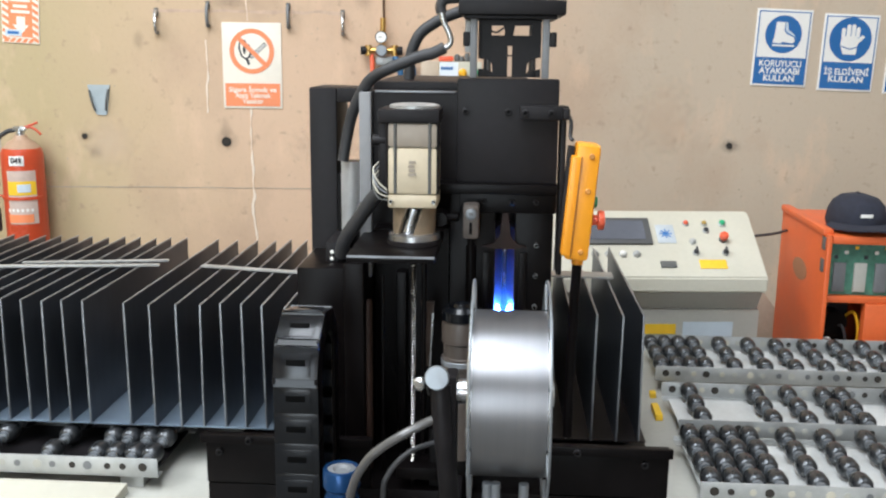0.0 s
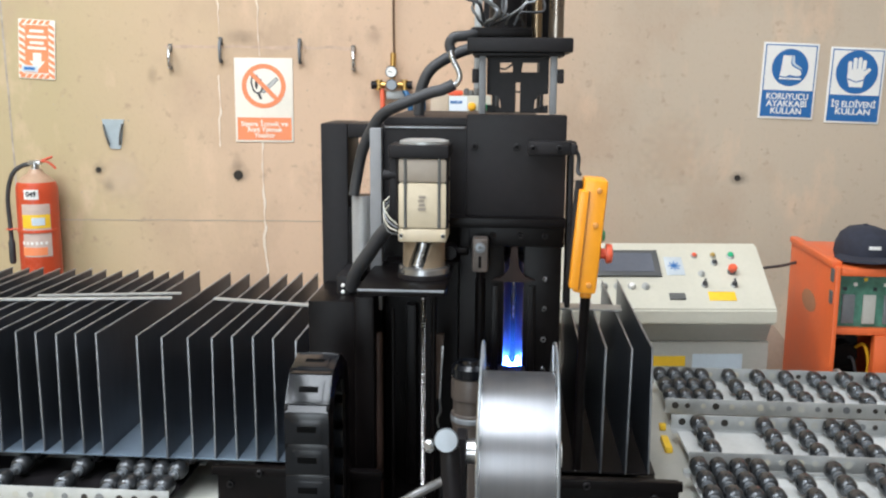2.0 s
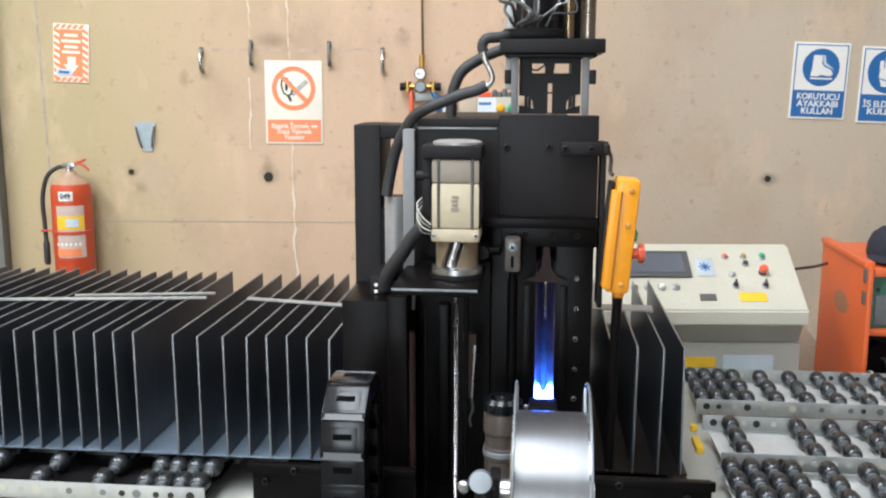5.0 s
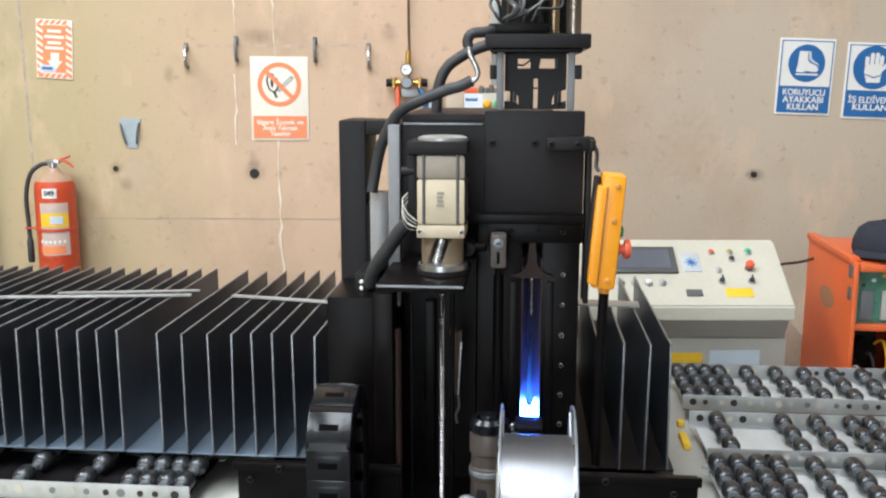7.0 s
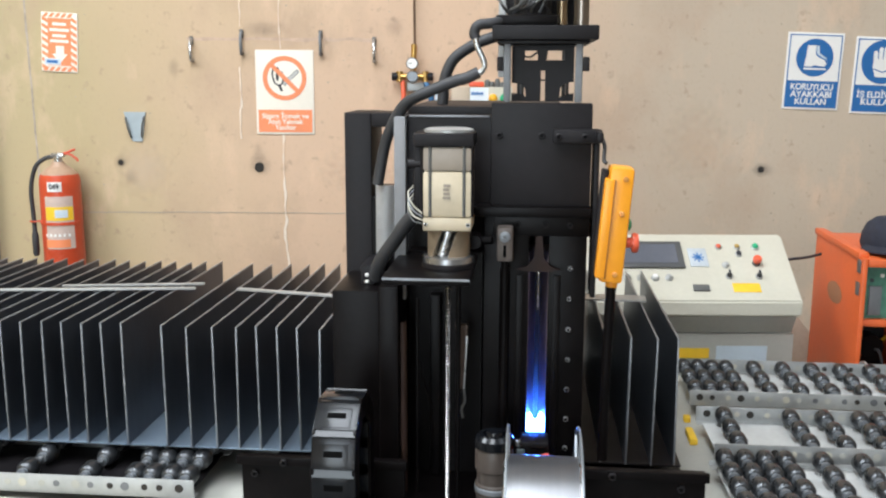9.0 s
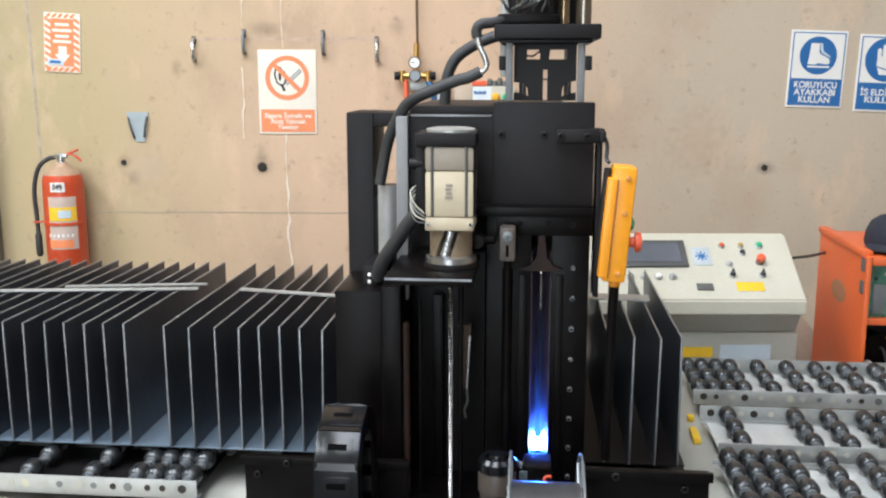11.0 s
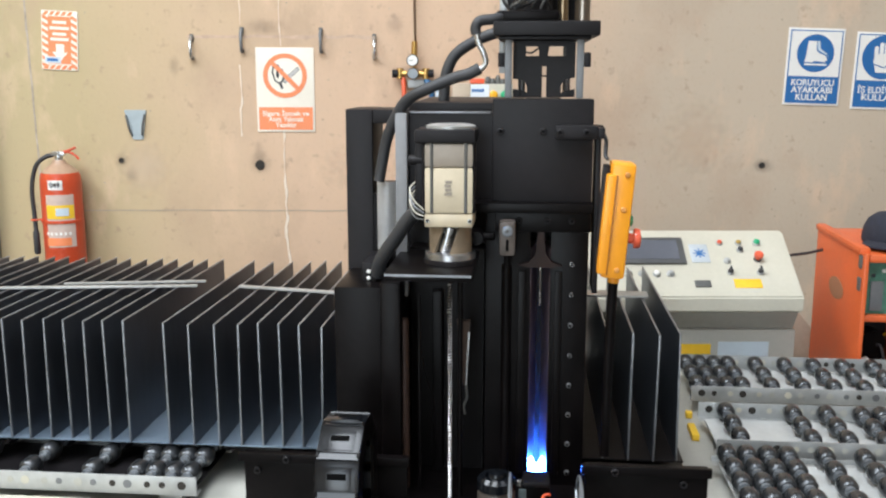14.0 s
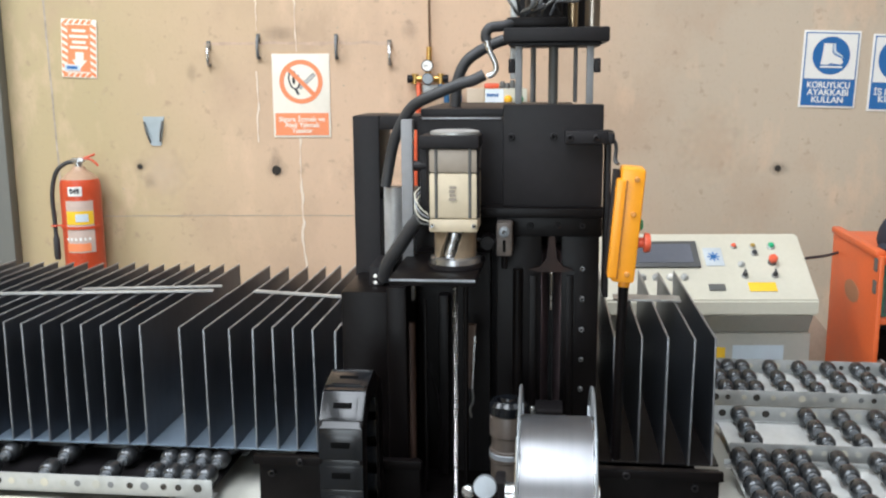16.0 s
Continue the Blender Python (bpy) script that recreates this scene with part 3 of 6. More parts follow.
def extinguisher():
    x, y = -1.340, YW - 0.09
    t = thing("fire_extinguisher", "red dry powder fire extinguisher hung on the wall", "fire extinguisher", (x, y, 0.70), PLAIN)
    r = 0.069
    bm = B()
    lathe(bm, [(r * 0.92, 0), (r, 0.02), (r, 0.455), (r * 0.985, 0.475), (r * 0.9, 0.492)], (x, y, 0.70), seg=36)
    part("cylinder", bm, REDPAINT, t)
    bm = B()
    lathe(bm, [(r * 0.9, 0.4925), (r * 0.62, 0.512), (0.026, 0.522), (0.02, 0.535)], (x, y, 0.70), seg=36)
    part("shoulder", bm, surface("faded_shoulder_paint", (0.42, 0.27, 0.18), 0.4, vary=0.2), t, "faded pinkish shoulder")
    bm = B()
    cyl(bm, (x, y, 1.234), (x, y, 1.255), 0.014)
    box(bm, x - 0.022, x + 0.022, y - 0.012, y + 0.012, 1.25, 1.265, 0.003)
    part("valve", bm, STEEL, t)
    for name, pts in (("carry_handle", [(x - 0.004, 1.252), (x + 0.03, 1.262), (x + 0.052, 1.254), (x + 0.070, 1.237)]), ("squeeze_lever", [(x - 0.008, 1.258), (x + 0.016, 1.262), (x + 0.040, 1.270), (x + 0.060, 1.278)])):
        bm = B()
        tube(bm, [(a, y, c) for a, c in pts], 0.0042, 8)
        part(name, bm, REDPAINT, t)
    bm = B()
    tube(bm, [(x - 0.02, y, 1.252), (x - 0.046, y - 0.005, 1.245), (x - 0.078, y - 0.01, 1.215), (x - 0.097, y - 0.012, 1.14), (x - 0.094, y - 0.015, 1.04), (x - 0.091, y - 0.02, 0.985)], 0.0078, 10)
    part("hose", bm, RUBBER, t)
    bm = B()
    lathe(bm, [(0.0085, 0), (0.0115, 0.01), (0.0115, 0.075), (0.008, 0.085)], (x - 0.091, y - 0.02, 0.905), seg=14)
    part("discharge_nozzle", bm, RUBBER, t)
    bm = B()
    tube(bm, [(x - 0.064, y - 0.02, 1.03), (x - 0.085, y - 0.032, 1.028), (x - 0.104, y - 0.022, 1.027), (x - 0.102, y - 0.01, 1.027)], 0.003, 8)
    part("hose_clip", bm, REDPAINT, t)

    def curved(z0, z1, a0, a1, mat, name, extra=0.0012, label=""):
        bm = B()
        n = 14
        rows = []
        for rr in (r - 0.001, r + extra):
            for z in (z0, z1):
                rows.append([bm.verts.new((x + rr * math.sin(a0 + (a1 - a0) * i / n), y - rr * math.cos(a0 + (a1 - a0) * i / n), z)) for i in range(n + 1)])
        for a, b in ((0, 1), (1, 3), (3, 2), (2, 0)):
            for i in range(n):
                bm.faces.new((rows[a][i], rows[a][i + 1], rows[b][i + 1], rows[b][i]))
        return part(name, bm, mat, t, label)

    curved(1.137, 1.170, -0.26, 0.44, WHITE, "number_tag")
    writing("049", 0.026, INK, Matrix.Translation((x + 0.006, y - r - 0.002, 1.154)), t, fit=0.034)
    curved(0.937, 1.120, -0.45, 0.95, surface("faded_label_grey", (0.55, 0.42, 0.36), 0.5, vary=0.15), "label_sheet", 0.001)
    curved(1.037, 1.084, -0.42, 0.92, LABELYELLOW, "label_band", 0.002, "yellow instruction band")
    curved(1.047, 1.074, 0.05, 0.65, PALEBLUE, "label_picture", 0.003)
    curved(1.020, 1.030, -1.3, 1.3, REDPAINT, "strap", 0.004)
    for i in range(6):
        a = -0.5 + i * 0.22
        curved(0.980, 0.990, a, a + 0.12, WHITE, "label_mark", 0.002)
    curved(0.942, 0.970, -0.5, 0.7, SIGNORANGE, "label_block", 0.002)
    bm = B()
    box(bm, x - 0.02, x + 0.02, y + r - 0.01, YW, 1.15, 1.19, 0.003)
    box(bm, x - 0.02, x + 0.02, y + r - 0.01, YW, 0.965, 0.985, 0.003)
    part("wall_bracket", bm, GREYPAINT, t)


extinguisher()


def regulator():
    x, z = -0.108, 1.53
    t = thing("gas_manifold", "brass gas manifold with gauge and copper pipe on the wall", "gas regulator", (x, YW, z), PLAIN)
    bm = B()
    tube(bm, [(x + 0.008, YW - 0.03, z + 0.10), (x + 0.006, YW - 0.02, z + 0.3), (x + 0.01, YW - 0.02, z + 0.6), (x + 0.01, YW - 0.02, z + 1.6)], 0.0042, 8)
    part("supply_pipe", bm, surface("copper_pipe", (0.20, 0.13, 0.09), 0.35, 0.8), t)
    bm = B()
    cyl(bm, (x - 0.05, YW - 0.03, z), (x + 0.05, YW - 0.03, z), 0.011)
    cyl(bm, (x, YW - 0.03, z - 0.02), (x + 0.006, YW - 0.03, z + 0.11), 0.010)
    cyl(bm, (x - 0.045, YW - 0.03, z - 0.018), (x - 0.045, YW - 0.03, z + 0.018), 0.012)
    cyl(bm, (x + 0.045, YW - 0.03, z - 0.018), (x + 0.045, YW - 0.03, z + 0.018), 0.012)
    part("manifold_body", bm, BRASS, t)
    for s in (-1, 1):
        bm = B()
        cyl(bm, (x + s * 0.052, YW - 0.03, z), (x + s * 0.072, YW - 0.03, z), 0.014, seg=10)
        part("valve_knob", bm, BLACK, t)
    bm = B()
    lathe(bm, [(0.018, 0), (0.021, 0.004), (0.021, 0.02), (0.017, 0.026)], (x, YW - 0.03, z), (0, -1, 0))
    part("regulator_cap", bm, KNOB, t)
    g = Vector((x - 0.001, YW - 0.035, z + 0.045))
    bm = B()
    lathe(bm, [(0.021, 0), (0.021, 0.018), (0.019, 0.02)], g, (0, -1, 0))
    gauge = part("gauge", bm, DARKGREY, t)
    bm = B()
    cyl(bm, g + Vector((0, -0.0195, 0)), g + Vector((0, -0.0205, 0)), 0.0175, seg=24)
    part("dial", bm, WHITE, gauge)
    bm = B()
    box(bm, g.x - 0.012, g.x + 0.001, g.y - 0.0215, g.y - 0.021, g.z - 0.001, g.z + 0.001)
    part("needle", bm, INK, gauge)
    bm = B()
    box(bm, x - 0.02, x + 0.05, YW - 0.02, YW, z - 0.05, z - 0.02, 0.003)
    part("mount", bm, ZINC, t)
    bm = B()
    tube(bm, [(x - 0.034, YW - 0.03, z - 0.015), (x - 0.031, YW - 0.05, z - 0.08), (x - 0.040, YW - 0.06, z - 0.185), (x - 0.046, YW - 0.06, z - 0.375), (x - 0.05, YW - 0.06, z - 0.9)], 0.0085, 10)
    part("red_hose", bm, REDHOSE, t, "orange red gas hose")
    bm = B()
    tube(bm, [(x + 0.045, YW - 0.03, z - 0.02), (x + 0.062, YW - 0.05, z - 0.05), (x + 0.066, YW - 0.06, z - 0.1), (x + 0.07, YW - 0.06, z - 0.8)], 0.010, 10)
    part("blue_hose", bm, BLUEHOSE, t, "dark blue hose")
    for dx, hw, mat, name in ((0.091, 0.012, PALEBLUE, "pale_valve_body"), (0.110, 0.009, BLUEHOSE, "blue_valve_end")):
        bm = B()
        box(bm, x + dx - hw, x + dx + hw, YW - 0.07, YW, z - 0.14, z - 0.048 - 0.006 * (dx > 0.1), 0.004)
        part(name, bm, mat, t)


regulator()

# ---- fin stacks ----
Z0, Z1, VF, VB = 0.889, 1.112, 1.55, 2.10
FINS_A = [-0.706 - 0.0372 * i for i in range(17)]
FINS_B = [-0.632, -0.588, -0.543, -0.5045, -0.466, -0.430, -0.394, -0.358, -0.322, -0.286, -0.25]
FINS_C = [0.248, 0.209, 0.167, 0.125, 0.083, 0.042]


def fin_pack(name, label, us, bars, at, foot=0.012, sheet=None):
    t = thing(name, label, "corrugated wall", (at, VF, Z0))
    lo, hi = min(us), max(us)
    bm = B()
    box(bm, lo - 0.004, hi + foot, VF + 0.004, VB, Z0 - 0.002, Z0 + 0.0006)
    part("base_sheet", bm, sheet or BASESHEET, t, "sheet between the fin feet")
    rnd = random.Random(int(100 * abs(at)))
    for i, u in enumerate(us):
        lean, dz, dv = rnd.uniform(-0.003, 0.003), rnd.uniform(-0.002, 0.002), rnd.uniform(-0.006, 0.006)
        # a hollow fin: two sheets swelling a little, closed at top and ends
        bm = B()
        n, k = 10, 5
        h = 0.0013
        grid = {}
        for s in (-1, 1):
            for a in range(n + 1):
                for b in range(k + 1):
                    fa, fb = a / n, b / k
                    swell = 0.0012 * math.sin(math.pi * fa) * math.sin(math.pi * fb)
                    grid[s, a, b] = bm.verts.new((u + s * (h + swell) + lean * fb + 0.0015 * noise.noise((u * 40, fa * 2, fb)), VF + 0.003 + dv + (VB - VF - 0.006) * fa, Z0 + 0.001 + (Z1 + dz - Z0 - 0.004) * fb))
        for s in (-1, 1):
            for a in range(n):
                for b in range(k):
                    bm.faces.new((grid[s, a, b], grid[s, a + 1, b], grid[s, a + 1, b + 1], grid[s, a, b + 1]))
        for b in range(k):
            for a in (0, n):
                bm.faces.new((grid[-1, a, b], grid[1, a, b], grid[1, a, b + 1], grid[-1, a, b + 1]))
        for a in range(n):
            bm.faces.new((grid[-1, a, k], grid[1, a, k], grid[1, a + 1, k], grid[-1, a + 1, k]))
        fin = part("fin", bm, FIN, t)
        bm = B()
        box(bm, u - 0.0014, u + 0.0014, VF - 0.001 + dv, VF + 0.003 + dv, Z0 + 0.001, Z1 + dz, 0.0006, m=Matrix.Translation((u, 0, Z0)) @ Matrix.Shear("XY", 4, (lean / 0.22, 0)) @ Matrix.Translation((-u, 0, -Z0)))
        part("front_edge", bm, EDGE, fin, "bare steel front edge")
        bm = B()
        box(bm, u - 0.0016 + lean, u + 0.0016 + lean, VF + 0.001 + dv, VB + dv, Z1 + dz - 0.003, Z1 + dz, 0.0006)
        part("top_edge", bm, EDGE, fin, "bare steel top edge")
    for (u0, v0, u1, v1, w) in bars:
        bm = B()
        d = Vector((u1 - u0, v1 - v0, 0))
        m = Matrix.Translation((u0, v0, Z1 + 0.0045)) @ pose(0, 0, 0, 0, 0, math.degrees(math.atan2(d.y, d.x)))
        box(bm, 0, d.length, -w / 2, w / 2, -0.002, 0.002, 0.0006, m=m)
        part("comb_bar", bm, ZINC, t, "flat steel spacer bar across the fins")
    return t


fin_pack("corrugated_wall", "dark steel fins of a corrugated wall on rollers", FINS_A, [(-1.32, 1.716, -0.666, 1.81, 0.013), (-0.94, 1.802, -0.662, 1.852, 0.010)], -0.98, 0.068)
fin_pack("corrugated_wall", "dark steel corrugated wall entering the machine", FINS_B, [(-0.581, 1.813, -0.33, 1.768, 0.014)], -0.45)
# right pack's foot sheet is black: shade between the fins put into its colour
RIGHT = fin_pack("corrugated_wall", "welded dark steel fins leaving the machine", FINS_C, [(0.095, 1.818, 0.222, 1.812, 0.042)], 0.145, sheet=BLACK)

# ---- roller tables ----


def wheel_mesh():
    bm = B()
    r = 0.0168
    prof = [(0.004, -0.0185), (0.0105, -0.0185), (0.014, -0.016), (r, -0.009), (r, 0.009), (0.014, 0.016), (0.0105, 0.0185), (0.004, 0.0185)]
    lathe(bm, prof, (0, 0, 0), (0, 1, 0), seg=18)
    return mesh_of(bm, "wheel", WHEEL, (0, 0, 0))


WHEELS = wheel_mesh()
WHEEL_CAP = mesh_of(lathe(B(), [(0.0095, -0.026), (0.0095, 0.026)], (0, 0, 0), (0, 1, 0), seg=12), "bearing", KNOB, (0, 0, 0))


def roller_section(u0, u1, v0, v1, z, axles, label, tray=None, back=0.007, wheels=3):
    """Two channel rails along u with axles between them, three wheels on each."""
    t = thing("roller_conveyor", label, "conveyor", ((u0 + u1) / 2, (v0 + v1) / 2, 0), group="roller sections")
    for v, s in ((v0, 1), (v1, -1)):
        bm = B()
        box(bm, u0, u1, v - 0.0015, v + 0.0015, z - 0.026, z + (0.007 if s > 0 else back), 0.0008)
        box(bm, u0, u1, min(v, v + s * 0.022), max(v, v + s * 0.022), z - 0.0265, z - 0.0245, 0.0008)
        rail = part("rail", bm, ZINC, t, "galvanised channel rail with punched holes")
        x, i = u0 + 0.022, 0
        while x < u1 - 0.01 and (s > 0 or back > 0):
            bm = B()
            cyl(bm, (x, v - 0.0022, z - 0.008), (x, v + 0.0022, z - 0.008), 0.0056 if i % 3 else 0.0075, seg=12)
            part("punched_hole", bm, (HOLE, CREAMGREY, HOLE, GREYPAINT, CREAM)[(i * 7 // 3) % 5], rail)
            x += 0.034 if i % 2 else 0.026
            i += 1
    bm = B()
    box(bm, u0 + 0.01, u1 - 0.01, v0 + 0.0225, v1 - 0.0225, z - 0.024, z - 0.021)
    part("tray", bm, tray or TRAY, t, "sheet under the rollers")
    for v in (v0 + 0.03, v1 - 0.03):
        for u in (u0 + 0.05, u1 - 0.05):
            bm = B()
            box(bm, u - 0.02, u + 0.02, v - 0.02, v + 0.02, 0.815, z - 0.0265, 0.002)
            part("foot", bm, ZINC, t)
    for a in axles:
        bm = B()
        cyl(bm, (a, v0 + 0.002, z), (a, v1 - 0.002, z), 0.005, seg=10)
        axle = part("axle", bm, STEEL, t)
        for k in range(wheels):
            v = v0 + (v1 - v0) * (0.17 + 0.33 * k if wheels == 3 else 0.12 + 0.25 * k)
            for me in (WHEELS, WHEEL_CAP):
                w = new(me.name, me)
                w.parent = axle
                w.location = Vector((a, v, z)) - ORIGIN[axle]


TZ = 0.869
roller_section(0.346, 1.5, 1.995, 2.225, TZ, [0.364, 0.396, 0.428, 0.460, 0.5225, 0.588, 0.653, 0.718, 0.785, 0.85, 0.915, 0.98, 1.06, 1.14, 1.22, 1.31, 1.4], "galvanised roller section with steel wheels, far row")
roller_section(0.343, 1.4, 1.695, 1.895, TZ, [0.392, 0.522, 0.587, 0.655, 0.692, 0.79, 0.86, 0.93, 1.0, 1.08, 1.16, 1.25, 1.33], "galvanised roller section with widely spaced wheels, middle row")
roller_section(0.330, 1.3, 1.435, 1.672, TZ, [0.351, 0.386, 0.421, 0.456, 0.520, 0.588, 0.66, 0.73, 0.80, 0.87, 0.95, 1.03, 1.12, 1.2], "galvanised roller section with crowded wheels, near row", back=-0.016, wheels=4)
# black trays on the infeed side stand for the shade under rollers and fins
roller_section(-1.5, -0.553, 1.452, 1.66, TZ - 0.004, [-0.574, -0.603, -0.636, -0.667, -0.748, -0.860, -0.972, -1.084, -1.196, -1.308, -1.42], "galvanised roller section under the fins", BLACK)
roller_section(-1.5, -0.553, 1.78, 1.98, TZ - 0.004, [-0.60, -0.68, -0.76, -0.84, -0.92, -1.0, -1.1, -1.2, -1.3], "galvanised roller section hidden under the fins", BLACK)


def bed(name, u0, u1, v0, v1, label):
    t = thing(name, label, "machine bed", ((u0 + u1) / 2, (v0 + v1) / 2, 0))
    bm = B()
    box(bm, u0, u1, v0, v1, 0.79, 0.815, 0.004)
    part("bed_plate", bm, CREAMGREY, t)
    for u in (u0 + 0.06, u1 - 0.06):
        for v in (v0 + 0.05, v1 - 0.05):
            bm = B()
            box(bm, u - 0.04, u + 0.04, v - 0.04, v + 0.04, 0, 0.79, 0.004)
            part("leg", bm, CREAM, t)
    for v in (v0 + 0.02, v1 - 0.02):
        bm = B()
        box(bm, u0 + 0.1, u1 - 0.1, v - 0.018, v + 0.018, 0.70, 0.79, 0.004)
        part("side_beam", bm, CREAM, t)
    return t


bed_l = bed("machine_bed", -1.6, -0.30, 1.30, 2.25, "cream painted infeed bed under the rollers")
bed_r = bed("machine_bed", 0.20, 1.6, 1.36, 2.30, "cream painted outfeed bed under the rollers")
for u, v, hu, hv in ((0.331, 1.865, 0.0075, 0.034), (0.338, 1.965, 0.007, 0.009), (0.372, 1.965, 0.008, 0.009)):
    bm = B()
    box(bm, u - hu, u + hu, v - hv, v + hv, 0.8155, 0.829, 0.003)
    solo("stop_block", bm, LABELYELLOW, "small yellow stop block on the bed", "block", (u, v, 0.8155))
bm = B()
box(bm, -1.59, -0.60, 1.302, 1.44, 0.8155, 0.834, 0.003)
solo("guide_plate", bm, CREAM, "cream painted guide plate on the infeed bed", "plate", (-1.1, 1.37, 0.8155))

# ---- welding machine: standing parts ----


def bolt(parent, u, v, z, r=0.0055):
    bm = B()
    lathe(bm, [(r, 0), (r, 0.004), (r * 0.8, 0.005), (r * 0.5, 0.005), (r * 0.5, 0.002)], (u, v, z), (0, -1, 0), seg=14)
    b = part("bolt", bm, STEEL if r < 0.005 else BLACK, parent)
    bm = B()
    cyl(bm, (u, v - 0.0022, z), (u, v - 0.0056 if r < 0.005 else v - 0.004, z), r * (0.62 if r < 0.005 else 0.48), seg=12)
    part("socket", bm, SLOT, b)
    return b


def machine():
    t = thing("welding_machine", "tall black steel fin welding machine", "machine", (-0.05, 1.6, 0))
    # base box with its apron
    bm = B()
    box(bm, -0.452, 0.270, 1.40, 2.25, 0, 0.86, 0.004)
    part("base", bm, BLACKGREASE, t)
    for u0, u1 in ((-0.452, -0.19), (0.085, 0.272)):
        bm = B()
        box(bm, u0, u1, 1.398, 1.410, 0.862, 0.944, 0.002)
        apron = part("apron", bm, BLACKGREASE, t)
        bm = B()
        box(bm, u0 - 0.006, u1 + 0.004, 1.388, 1.3975, 0.932, 0.947, 0.002)
        part("apron_lip", bm, BLACKGREASE, apron)
    for u, v, z in ((-0.43, 1.398, 0.915), (-0.38, 1.388, 0.939), (0.235, 1.398, 0.918), (0.13, 1.388, 0.938)):
        bolt(t, u, v, z, 0.006)
    # rear frame with its tall window
    bm = B()
    box(bm, -0.318, -0.272, 1.60, 1.72, 0.86, 1.476, 0.003)
    box(bm, -0.272, -0.10, 1.60, 1.70, 1.452, 1.476, 0.003)
    box(bm, -0.272, -0.225, 1.62, 1.70, 0.86, 1.22, 0.003)
    part("rear_frame", bm, BLACK, t)
    bm = B()
    box(bm, -0.2185, -0.200, 1.495, 1.514, 1.18, 1.474, 0.002)
    part("grey_post", bm, surface("mid_grey_paint", (0.22, 0.22, 0.225), 0.5), t, "grey painted upright")
    bm = B()
    box(bm, -0.205, 0.05, 1.56, 1.90, 1.468, 1.489, 0.003)
    part("top_beam", bm, BLACK, t)
    # head
    bm = B()
    box(bm, -0.205, 0.086, 1.515, 1.80, 1.335, 1.476, 0.003)
    head = part("head_body", bm, BLACK, t)
    # light strip that paints the highlight along the bare top edge
    bm = B()
    box(bm, -0.196, -0.070, 1.5122, 1.5148, 1.4735, 1.4765, 0.0006)
    part("worn_edge", bm, EDGE, head, "bare top edge with its highlight as a light strip")
    bm = B()
    box(bm, -0.066, 0.090, 1.495, 1.5145, 1.336, 1.497, 0.003)
    plate = part("head_plate", bm, BLACK, t)
    for u in (-0.053, 0.013, 0.078):
        bolt(plate, u, 1.495, 1.447)
    bm = B()
    box(bm, -0.098, 0.091, 1.475, 1.52, 1.322, 1.337, 0.002)
    box(bm, -0.06, 0.0905, 1.49, 1.53, 1.290, 1.321, 0.002)
    lip = part("clamp_lip", bm, BLACKGREASE, t)
    for u in (-0.022, 0.022, 0.06):
        bolt(lip, u, 1.49, 1.308, 0.0051)
    # column with the welding slot
    bm = B()
    box(bm, -0.075, -0.0030, 1.505, 1.80, 0.86, 1.334, 0.002)
    part("column_cheek", bm, BLACKGREASE, t)
    bm = B()
    box(bm, -0.0040, 0.0290, 1.6055, 1.79, 0.86, 1.334)
    part("column_back", bm, BLACKGREASE, t)
    bm = B()
    box(bm, -0.30, -0.0755, 1.603, 1.80, 0.86, 1.334, 0.002)
    part("column_web", bm, BLACKGREASE, t)
    bm = B()
    box(bm, 0.0282, 0.088, 1.505, 1.80, 0.86, 1.334, 0.002)
    col = part("column_cheek", bm, BLACKGREASE, t)
    for i in range(8):
        bolt(col, 0.062, 1.505, 1.237 - 0.0505 * i, 0.0040)
    for name, us in (("clamp_bar", (-0.0028, -0.0025, 0.0084)), ("clamp_bar", (0.0280, 0.0277, 0.0168))):
        bm = B()
        a, b, c = us
        pts = [(a, 1.498), (b, 1.498), (c, 1.575), (a, 1.575)]
        lo = [bm.verts.new((x, y, 0.86)) for x, y in pts]
        hi = [bm.verts.new((x, y, 1.262)) for x, y in pts]
        bm.faces.new(lo)
        bm.faces.new(hi)
        for i in range(4):
            bm.faces.new((lo[i], lo[(i + 1) % 4], hi[(i + 1) % 4], hi[i]))
        part(name, bm, BARSTEEL, t, "spattered steel clamping bar beside the weld slot")
    # the slot's dark depth is put into the near-black colour of this back
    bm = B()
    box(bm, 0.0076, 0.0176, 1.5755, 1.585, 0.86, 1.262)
    part("slot_back", bm, SLOTDEPTH, t)
    bm = B()
    prism(bm, [(-0.024, 1.236), (-0.006, 1.241), (0.004, 1.254), (0.008, 1.29), (0.017, 1.29), (0.021, 1.254), (0.031, 1.241), (0.047, 1.236), (0.031, 1.2325), (0.0125, 1.2325), (-0.006, 1.2325)][::-1], Matrix.Translation((0, 1.497, 0)), 0.006)
    part("torch_guard", bm, COPPER, t, "sooty copper heat guard")
    bm = B()
    box(bm, 0.036, 0.0475, 1.499, 1.5045, 0.88, 1.225, 0.001)
    box(bm, -0.022, -0.0105, 1.499, 1.5045, 0.88, 1.225, 0.001)
    part("backing_strip", bm, BLACKGREASE, t)
    bm = B()
    cyl(bm, (0.0128, 1.512, 1.165), (0.0128, 1.512, 1.262), 0.0013, seg=8)
    cyl(bm, (0.0128, 1.512, 1.225), (0.0128, 1.512, 1.262), 0.003, 0.002, seg=10)
    part("wire_guide", bm, SCREW, t, "thin bright wire guide")
    bm = B()
    cyl(bm, (-0.041, 1.50, 0.88), (-0.041, 1.50, 1.235), 0.008)
    part("guide_rod", bm, BLACKGREASE, t)
    # clamp arm
    bm = B()
